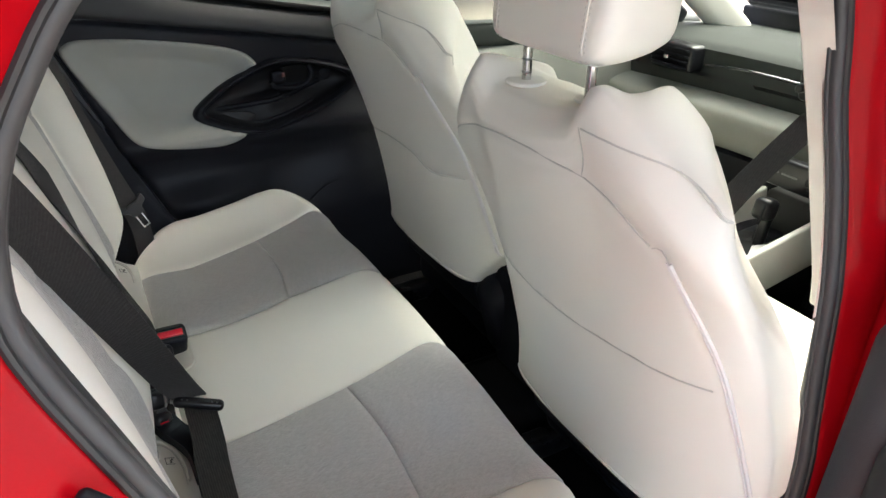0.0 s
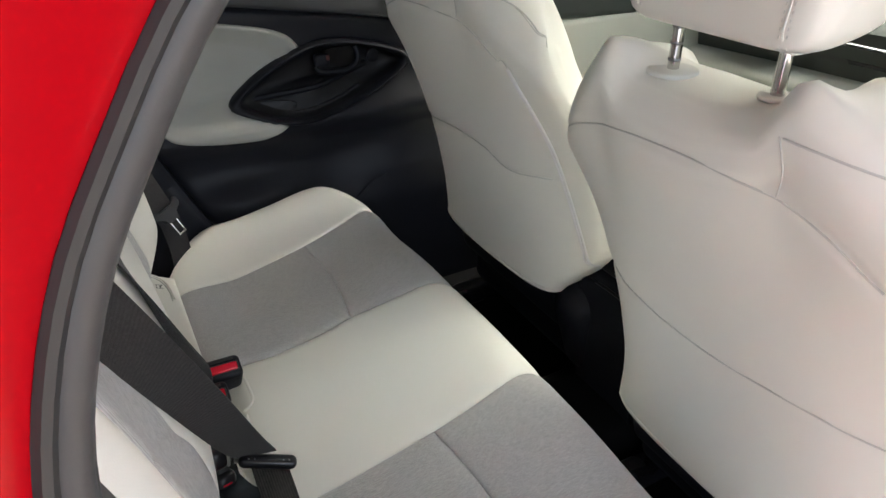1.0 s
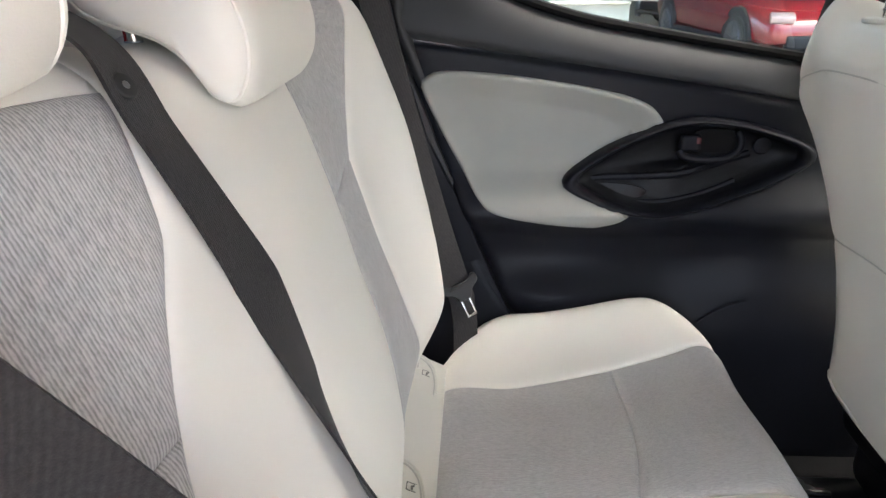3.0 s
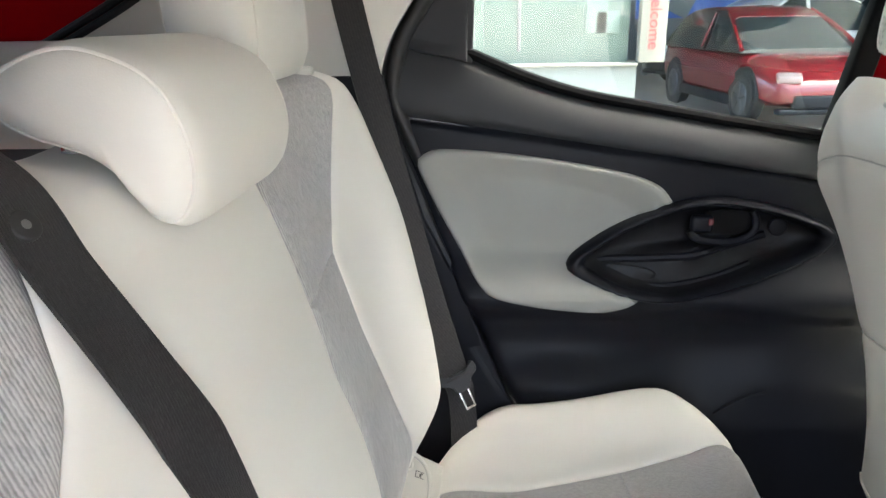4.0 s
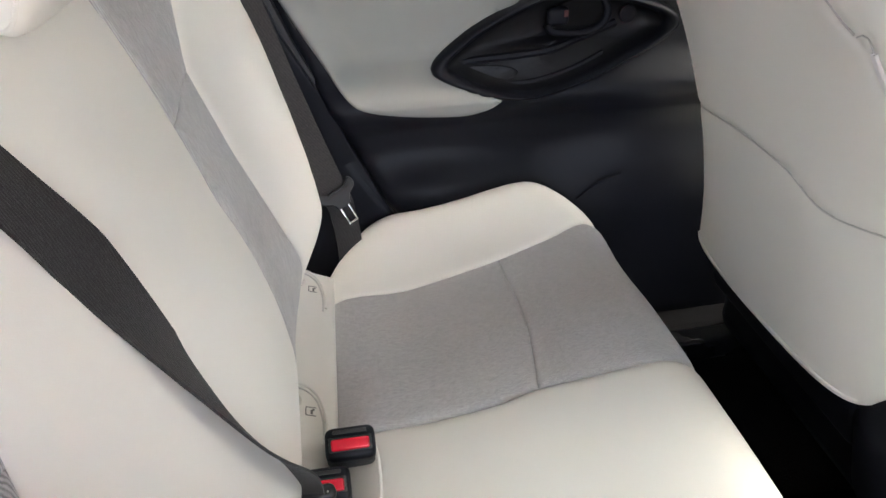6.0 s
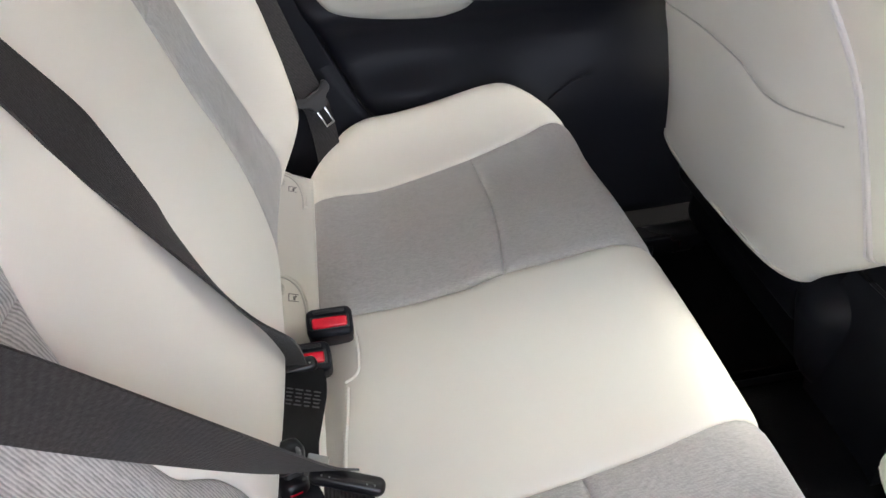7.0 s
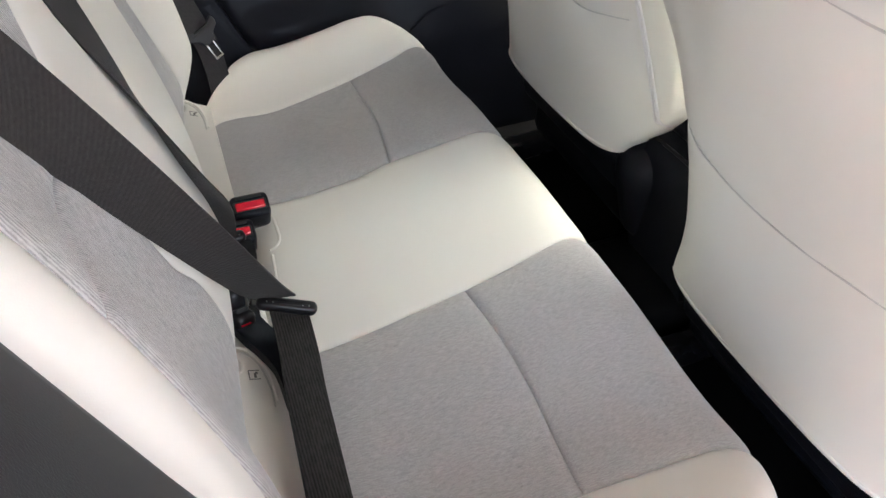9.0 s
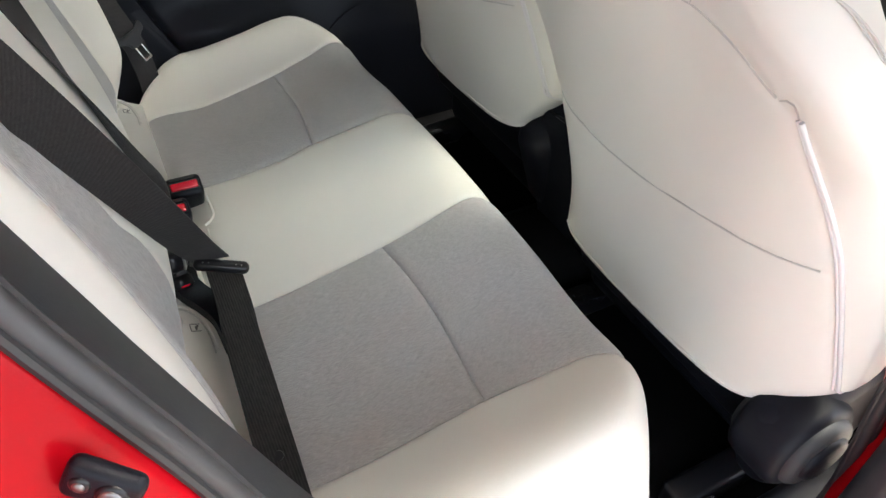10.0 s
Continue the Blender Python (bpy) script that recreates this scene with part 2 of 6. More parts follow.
def rounded_box(sx, sy, sz, r=0.004, seg=3, at=(0, 0, 0), rot=None):
    bm = bmesh.new()
    bmesh.ops.create_cube(bm, size=1)
    bmesh.ops.scale(bm, vec=(sx, sy, sz), verts=bm.verts)
    r = min(r, 0.49 * min(sx, sy, sz))
    bmesh.ops.bevel(bm, geom=list(bm.edges) + list(bm.verts), offset=r, segments=seg, profile=0.5, affect='EDGES')
    m = Matrix.Translation(at)
    if rot is not None:
        m = m @ Euler([radians(a) for a in rot]).to_matrix().to_4x4()
    bmesh.ops.transform(bm, matrix=m, verts=bm.verts)
    return bm


def disc(radius, depth, at, axis='Z', seg=32, bevel=0.003, top=None):
    bm = bmesh.new()
    bmesh.ops.create_cone(bm, cap_ends=True, segments=seg, radius1=radius, radius2=radius if top is None else top, depth=depth)
    if bevel:
        edges = [e for e in bm.edges if len(e.link_faces) == 2 and any(len(f.verts) > 4 for f in e.link_faces)]
        bmesh.ops.bevel(bm, geom=edges, offset=bevel, segments=3, profile=0.5, affect='EDGES')
    turn = {'Z': Matrix(), 'X': Matrix.Rotation(math.pi / 2, 4, 'Y'), 'Y': Matrix.Rotation(-math.pi / 2, 4, 'X')}[axis]
    bmesh.ops.transform(bm, matrix=Matrix.Translation(at) @ turn, verts=bm.verts)
    return bm


def plate(name, outline, depth, to3, mat, parent=None, label="", bevel=0.004, dome=0.0):
    """A plate with a smooth outline (u, v): to3(u, v, h) sets it into space; h runs from 0 to depth."""
    n = len(outline)
    cu, cv = sum(p[0] for p in outline) / n, sum(p[1] for p in outline) / n
    rings = [(1.0, 0.0), (1.0, depth - bevel), (1 - 0.3 * bevel * 12, depth - 0.3 * bevel), (1 - bevel * 14, depth)]
    rings += [(k, depth + dome * (1 - k * k)) for k in (0.8, 0.6, 0.4, 0.2)]
    verts, faces = [], []
    for k, h in rings:
        for u, v in outline:
            verts.append(to3(cu + (u - cu) * k, cv + (v - cv) * k, h))
    for r in range(len(rings) - 1):
        for i in range(n):
            faces.append((r * n + i, r * n + (i + 1) % n, (r + 1) * n + (i + 1) % n, (r + 1) * n + i))
    verts.append(to3(cu, cv, depth + dome))
    for i in range(n):
        faces.append(((len(rings) - 1) * n + i, (len(rings) - 1) * n + (i + 1) % n, len(verts) - 1))
    faces.append(tuple(reversed(range(n))))
    return mesh_object(name, verts, faces, mat, parent, label)


def smooth_step(a, b, x):
    t = min(1.0, max(0.0, (x - a) / (b - a)))
    return t * t * (3 - 2 * t)


# ---- rear bench ----
bench = tagged(empty("rear_bench_seat", (0.3, 0, 0.4)), "cream leatherette rear bench with grey woven cloth panels", "car seat")


def under(ob, parent):
    ob.parent = parent
    ob.matrix_parent_inverse = Matrix.Translation(parent.location).inverted()
    return ob


CUSH = spline([(0.045, 0, 0.585), (0.075, 0, 0.628), (0.115, 0, 0.643), (0.20, 0, 0.648), (0.33, 0, 0.664), (0.43, 0, 0.683), (0.478, 0, 0.688),
               (0.512, 0, 0.676), (0.535, 0, 0.645), (0.545, 0, 0.59), (0.540, 0, 0.50), (0.530, 0, 0.36)], 260)
CUSH_LEN = [0.0]
for p, q in zip(CUSH, CUSH[1:]):
    CUSH_LEN.append(CUSH_LEN[-1] + (q - p).length)


def cushion(s, v):
    """A point of the bench cushion: s metres along its profile from the back, v metres across."""
    s = min(CUSH_LEN[-1] - 1e-6, max(0.0, s))
    i = min(len(CUSH) - 2, int(s / CUSH_LEN[-1] * (len(CUSH) - 1)))
    k = (s - CUSH_LEN[i]) / (CUSH_LEN[i + 1] - CUSH_LEN[i])
    x, _, z = CUSH[i].lerp(CUSH[i + 1], k)
    a, side = abs(v), (1 if v >= 0 else -1)
    top = smooth_step(0.45, 0.60, z)
    y, drop, r = a, 0.0, 0.058
    if a > 0.575:
        t = min((a - 0.575) / r, math.pi / 2)
        y = 0.575 + r * math.sin(t)
        drop = r * (1 - math.cos(t)) + max(0.0, a - 0.575 - r * math.pi / 2)
    front = smooth_step(0.43, 0.64, a)
    xb = 0.10 + 0.10 * min(1.0, max(0.0, (a - 0.43) / 0.19)) ** 2
    x = xb + (x - 0.10) * (0.545 - 0.085 * front ** 1.6 - xb) / 0.445 if x > 0.10 else x + (xb - 0.10)
    back = smooth_step(0.06, 0.2, x)
    z += top * (-0.016 * math.exp(-((a - 0.40) / 0.11) ** 2) * back + (0.034 if v < 0 else 0.026) * math.exp(-((a - 0.575) / 0.07) ** 2) * (0.35 + 0.65 * back) + 0.004 * math.exp(-(a / 0.1) ** 2))
    z -= drop * (0.35 + 0.65 * top)
    z -= 0.02 * front ** 2 * smooth_step(0.34, 0.50, x) * top
    return Vector((x, side * y, z))


def s_at(x):
    for i, p in enumerate(CUSH):
        if p.x >= x:
            return CUSH_LEN[i]
    return CUSH_LEN[-1]


S_SEAM, S_END = s_at(0.335), CUSH_LEN[-1]
INNER = {1: [(0, 0.130), (s_at(0.20), 0.130), (s_at(0.27), 0.133), (s_at(0.325), 0.145), (s_at(0.41), 0.139), (s_at(0.50), 0.138), (S_END, 0.13)],
         -1: [(0, 0.178), (s_at(0.13), 0.175), (s_at(0.24), 0.166), (S_SEAM, 0.160), (s_at(0.41), 0.154), (s_at(0.50), 0.140), (S_END, 0.13)]}
OUTER = {1: [(0, 0.405), (s_at(0.08), 0.407), (s_at(0.19), 0.418), (S_SEAM, 0.440), (s_at(0.43), 0.456), (s_at(0.51), 0.485), (S_END, 0.53)],
         -1: [(0, 0.466), (s_at(0.12), 0.464), (s_at(0.20), 0.459), (S_SEAM, 0.456), (s_at(0.41), 0.466), (s_at(0.48), 0.474), (s_at(0.53), 0.488), (S_END, 0.53)]}


def inner(s, side=1):
    return gentle(INNER[side], s, 0.015)


def outer(s, side=1):
    return gentle(OUTER[side], s, 0.015)



def seam_s(v):
    side = 1 if v > 0 else -1
    k = min(1, max(0, (abs(v) - 0.15) / 0.30))
    return S_SEAM - 0.008 + (0.015 if side > 0 else 0.007) * k + 0.011 * math.sin(math.pi * k)


under(surface_panel("cushion_centre_panel", cushion, 0, S_END, lambda s: -inner(s, -1), inner, 90, 40, CREAM, None, "smooth cream leatherette centre panel", sew=(0, 0, 1, 1)), bench)
for side in (1, -1):
    # the cloth is cut in two by a cross seam
    def lo(s, side=side):
        return inner(s, 1) if side > 0 else -outer(s, -1)

    def hi(s, side=side):
        return outer(s, 1) if side > 0 else -inner(s, -1)

    for rear in (True, False):
        span = S_SEAM if rear else S_END - S_SEAM
        base = 0.0 if rear else S_SEAM

        def local(a, v, rear=rear, side=side, base=base, span=span):
            k = min(1.0, max(0.0, (a - base) / span))
            s0, s1 = (0.0, seam_s(v)) if rear else (seam_s(v), S_END)
            return cushion(s0 + (s1 - s0) * k, v)
        sew = (0, 1, 1, 1) if rear else (1, 0, 1, 1)
        under(surface_panel("cushion_cloth_panel", local, base, base + span, lo, hi, 46, 40, FABRIC, None, "grey woven cloth panel", sew=sew), bench)

    def edge_lo(s, side=side):
        return outer(s, 1) if side > 0 else -0.82

    def edge_hi(s, side=side):
        return 0.82 if side > 0 else -outer(s, -1)
    sew = (0, 0, 1, 0) if side > 0 else (0, 0, 0, 1)
    under(surface_panel("cushion_bolster", cushion, 0, S_END, edge_lo, edge_hi, 90, 44, CREAM, None, "rounded cream leatherette cushion end", sew=sew), bench)

BACK = spline([(0.000, 0, 0.600), (0.030, 0, 0.630), (0.036, 0, 0.668), (0.045, 0, 0.710), (0.045, 0, 0.76), (0.031, 0, 0.86), (-0.003, 0, 1.02), (-0.040, 0, 1.14),
               (-0.062, 0, 1.195), (-0.085, 0, 1.219), (-0.12, 0, 1.226), (-0.16, 0, 1.215), (-0.18, 0, 1.18), (-0.17, 0, 1.0), (-0.10, 0, 0.62)], 300)
BACK_LEN = [0.0]
for p, q in zip(BACK, BACK[1:]):
    BACK_LEN.append(BACK_LEN[-1] + (q - p).length)
BACK_ARR = np.array(BACK_LEN)
FRONT_END = next(BACK_LEN[i] for i, p in enumerate(BACK) if p.z > 1.21)


def backrest(s, v):
    """A point of the bench backrest: s metres up its profile from the bottom, v metres across."""
    s = min(BACK_LEN[-1] - 1e-6, max(0.0, s))
    i = min(len(BACK) - 2, max(0, int(np.searchsorted(BACK_ARR, s, side="right")) - 1))
    k = (s - BACK_LEN[i]) / (BACK_LEN[i + 1] - BACK_LEN[i])
    x, _, z = BACK[i].lerp(BACK[i + 1], k)
    a, side = abs(v), (1 if v >= 0 else -1)
    y, pull, r = a, 0.0, 0.045
    edge = 0.51 if v > 0 else 0.475 - 0.02 * smooth_step(0.85, 1.1, z)
    if a > edge:
        t = min((a - edge) / r, math.pi / 2)
        y = edge + r * math.sin(t)
        pull = r * (1 - math.cos(t)) + max(0.0, a - edge - r * math.pi / 2)
    faces_front = 1.0 if s < FRONT_END else max(0.0, 1 - (s - FRONT_END) / 0.05)
    body = smooth_step(0.63, 0.74, z) * faces_front
    x += body * ((0.032 * math.exp(-((a - 0.50) / 0.085) ** 2) if v > 0 else 0.020 * math.exp(-((a - 0.455) / 0.080) ** 2)) - 0.012 * math.exp(-((a - 0.30) / 0.09) ** 2) + 0.010 * math.exp(-(a / 0.13) ** 2))
    x -= pull * (1.0 if s < FRONT_END else faces_front)
    z -= 0.10 * smooth_step(0.44, 0.60, a) ** 2 * smooth_step(1.0, 1.2, z)
    z += 0.03 * smooth_step(0.44, 0.56, a) * smooth_step(0.78, 0.66, z)
    z -= 0.022 * math.exp(-(a / 0.13) ** 2) * smooth_step(1.1, 1.2, z)
    return Vector((x, side * y, z))


def back_s(z):
    return next(BACK_LEN[i] for i, p in enumerate(BACK) if p.z >= z)


B_LOW, B_SEAM, B_TOP = back_s(0.705), back_s(1.035), back_s(1.2)
B_END = BACK_LEN[-1]
def up_back(table):
    """A seam of the backrest, from (height, across)."""
    rows = [(0, table[0][1])] + [(back_s(z), a) for z, a in table] + [(B_END, table[-1][1])]
    return lambda s: gentle(rows, s, 0.010)


b_in = up_back([(0.705, 0.190), (0.77, 0.193), (0.81, 0.195), (0.87, 0.186), (0.91, 0.174), (0.96, 0.153), (1.04, 0.148), (1.12, 0.150), (1.2, 0.14)])
b_in_near = up_back([(0.705, 0.184), (0.76, 0.184), (0.79, 0.190), (0.83, 0.203), (0.873, 0.230), (0.94, 0.240), (1.02, 0.221), (1.05, 0.207), (1.091, 0.181), (1.12, 0.153), (1.2, 0.13)])
b_out = {1: up_back([(0.705, 0.402), (0.741, 0.386), (0.80, 0.362), (0.937, 0.316), (1.02, 0.301), (1.036, 0.302), (1.06, 0.330), (1.12, 0.386), (1.2, 0.452)]),
         -1: up_back([(0.705, 0.47), (0.80, 0.456), (0.90, 0.442), (1.00, 0.436), (1.10, 0.438), (1.2, 0.455)])}
under(surface_panel("backrest_centre_panel", backrest, 0, B_END, lambda s: -b_in_near(s), b_in, 220, 44, CREAM, None, "smooth cream leatherette centre panel", sew=(0, 0, 1, 1), outside=-1), bench)
for side in (1, -1):
    lo = (lambda s: b_in(s)) if side > 0 else (lambda s: -b_out[-1](s))
    hi = (lambda s: b_out[1](s)) if side > 0 else (lambda s: -b_in_near(s))
    top = B_TOP + (0.04 if side > 0 else 0.003)
    under(surface_panel("backrest_cloth_panel", backrest, B_LOW - 0.06, B_SEAM, lo, hi, 120, 36, FABRIC_BACK, None, "pale grey ribbed cloth panel", sew=(1, 1, 1, 1), outside=-1, groove=0.0045), bench)
    under(surface_panel("backrest_cloth_panel", backrest, B_SEAM, top, lo, hi, 90, 36, FABRIC_BACK, None, "pale grey ribbed cloth panel", sew=(1, 1, 1, 1), outside=-1, groove=0.0045), bench)
    under(surface_panel("backrest_top_panel", backrest, top, B_END, lo, hi, 40, 20, CREAM, None, sew=(1, 0, 1, 1), outside=-1), bench)
    lo = (lambda s: b_out[1](s)) if side > 0 else (lambda s: -0.72)
    hi = (lambda s: 0.72) if side > 0 else (lambda s: -b_out[-1](s))
    sew = (0, 0, 1, 0) if side > 0 else (0, 0, 0, 1)
    under(surface_panel("backrest_bolster", backrest, 0, B_END, lo, hi, 200, 40, CREAM, None, "rounded cream leatherette side bolster", sew=sew, outside=-1), bench)
# flap that covers the anchor bars between cushion and backrest
flap = lambda a, b: Vector((0.005 + a, b, 0.678 - a * 0.42 + 0.003 * math.sin(a * 38)))
under(surface_panel("anchor_flap", flap, 0.0, 0.080, lambda a: -0.455, lambda a: 0.455, 8, 70, CREAM, None, "cream leatherette flap over the seat anchors", groove=0.004, sew=(1, 1, 1, 1)), bench)


def headrest(name, cx, cy, cz, profile, half, pipe_at, posts, stitched=False, square=5.0):
    """A stuffed headrest: a side profile (x, z) swept across with soft ends, welt cords and steel posts."""
    pts = spline([(x, 0, z) for x, z in profile] + [(profile[0][0], 0, profile[0][1])], 61)[:-1]
    mid = sum((p for p in pts), Vector()) / len(pts)
    cols, verts, faces = 26, [], []
    for j in range(cols + 1):
        f = -1 + 2 * j / cols
        e = math.sin(f * math.pi / 2)
        y = half * e
        k = (1 - abs(e) ** square) ** (1 / 3.2) if abs(e) < 1 else 0.0
        k = 0.05 + 0.95 * k
        for p in pts:
            q = mid + (p - mid) * (0.90 * k + 0.10 * k)
            verts.append(Vector((cx + q.x, cy + y, cz + q.z)))
    n = len(pts)
    for j in range(cols):
        for i in range(n):
            faces.append((j * n + i, j * n + (i + 1) % n, (j + 1) * n + (i + 1) % n, (j + 1) * n + i))
    faces.append(tuple(range(n)))
    faces.append(tuple(reversed(range(cols * n, (cols + 1) * n))))
    ob = mesh_object(name, verts, faces, CREAM, None, "stuffed cream leatherette headrest with welted edges", sharp=80)
    for side in (1, -1):
        f = pipe_at
        k = 0.05 + 0.95 * (1 - f ** square) ** (1 / 3.2)
        ring = [Vector((cx + (mid + (p - mid) * (k + 0.004)).x, cy + side * f * half, cz + (mid + (p - mid) * (k + 0.004)).z)) for p in pts[::3]]
        tube("welt", ring + [ring[0]], 0.0015 if not stitched else 0.0010, CREAM, ob, count=90, closed=True)
        if stitched:
            sv, sf = [], []
            for f in (pipe_at - 0.030, pipe_at + 0.030):
                k = 0.05 + 0.95 * (1 - f ** square) ** (1 / 3.2)
                line = spline([(cx + (mid + (p - mid) * (k + 0.002)).x, cy + side * f * half, cz + (mid + (p - mid) * (k + 0.002)).z) for p in pts], 150)
                for a, b in zip(line[0::2], line[1::2]):
                    d = (b - a) * 0.8
                    base = len(sv)
                    for q in (a, a + d):
                        for o in ((0, 0.0006, 0.0006), (0, -0.0006, 0.0006), (0, -0.0006, -0.0006), (0, 0.0006, -0.0006)):
                            sv.append(q + Vector((o[2], o[1], o[2])))
                    for j in range(4):
                        sf.append((base + j, base + (j + 1) % 4, base + 4 + (j + 1) % 4, base + 4 + j))
            mesh_object("stitching", sv, sf, STITCH, ob, "grey twin stitching", smooth=False)
    for py, px, z0, z1 in posts:
        bm = disc(0.0063, z1 - z0, (cx + px, cy + py, (z0 + z1) / 2), seg=20, bevel=0.0015)
        part("post", bm, CHROME, ob, "polished steel post")
        if z0 < 1.2:
            for i in range(3):
                part("notch", disc(0.0066, 0.003, (cx + px, cy + py, z0 + 0.022 + 0.012 * i), seg=16, bevel=0.0008), STEEL, ob)
    return ob


SADDLE = [(-0.018, 1.233), (-0.011, 1.205), (-0.014, 1.180), (-0.027, 1.162), (-0.041, 1.167), (-0.058, 1.192), (-0.081, 1.209), (-0.107, 1.217), (-0.126, 1.226), (-0.138, 1.237), (-0.137, 1.252), (-0.109, 1.268), (-0.076, 1.273), (-0.036, 1.258)]
under(headrest("headrest", 0, 0.060, 0, SADDLE, 0.106, 0.88, [(-0.055, -0.112, 1.17, 1.235), (0.055, -0.112, 1.17, 1.235)], square=9.0), bench)
TALL = [(-0.062, 1.262), (-0.068, 1.228), (-0.085, 1.220), (-0.12, 1.228), (-0.155, 1.245), (-0.165, 1.30), (-0.165, 1.36), (-0.15, 1.395), (-0.12, 1.402), (-0.085, 1.39), (-0.068, 1.34)]
under(headrest("headrest", 0, 0.345, 0, TALL, 0.112, 0.80, [(-0.055, -0.115, 1.17, 1.25), (0.055, -0.115, 1.17, 1.25)]), bench)
for y in (0.245, 0.445):
    under(part("post_collar", disc(0.022, 0.010, (-0.088, y, 1.222), seg=28, bevel=0.003), CREAM_TRIM, None, "pale plastic post collar"), bench)
NEAR_HEAD = [(x + 0.053, z - 0.006) for x, z in TALL]
under(headrest("headrest", 0, -0.347, 0, NEAR_HEAD, 0.134, 0.80, [(-0.055, -0.085, 1.16, 1.26), (0.055, -0.085, 1.16, 1.26)], square=8.0), bench)


# ---- front seats ----
SEAT_REAR = [(0.58, 0.640), (0.70, 0.625), (0.80, 0.607), (0.90, 0.583), (1.00, 0.553), (1.06, 0.534), (1.10, 0.526), (1.125, 0.530), (1.142, 0.540), (1.155, 0.556)]
SEAT_FACE = [(0.58, 0.80), (0.70, 0.785), (0.80, 0.770), (0.90, 0.745), (1.00, 0.712), (1.06, 0.690), (1.10, 0.672), (1.13, 0.655), (1.155, 0.640)]
SEAT_INNER = [(0.58, 0.215), (0.60, 0.212), (0.65, 0.198), (0.72, 0.184), (0.78, 0.178), (0.84, 0.183), (0.92, 0.207), (1.00, 0.234), (1.06, 0.243), (1.11, 0.224), (1.155, 0.184)]
SEAT_OUTER = [(0.58, 0.204), (0.605, 0.210), (0.64, 0.250), (0.70, 0.303), (0.80, 0.310), (0.90, 0.300), (1.00, 0.290), (1.06, 0.292), (1.11, 0.286), (1.155, 0.255)]
CREST_OUTER = [(0.0, 1.140), (0.066, 1.143), (0.077, 1.154), (0.092, 1.182), (0.106, 1.193), (0.125, 1.183), (0.160, 1.163), (0.190, 1.143), (0.22, 1.120), (0.25, 1.097), (0.30, 1.06)]
CREST_INNER = [(0.0, 1.140), (0.098, 1.142), (0.112, 1.150), (0.128, 1.172), (0.145, 1.176), (0.165, 1.155), (0.19, 1.130), (0.22, 1.10), (0.26, 1.07), (0.30, 1.04)]


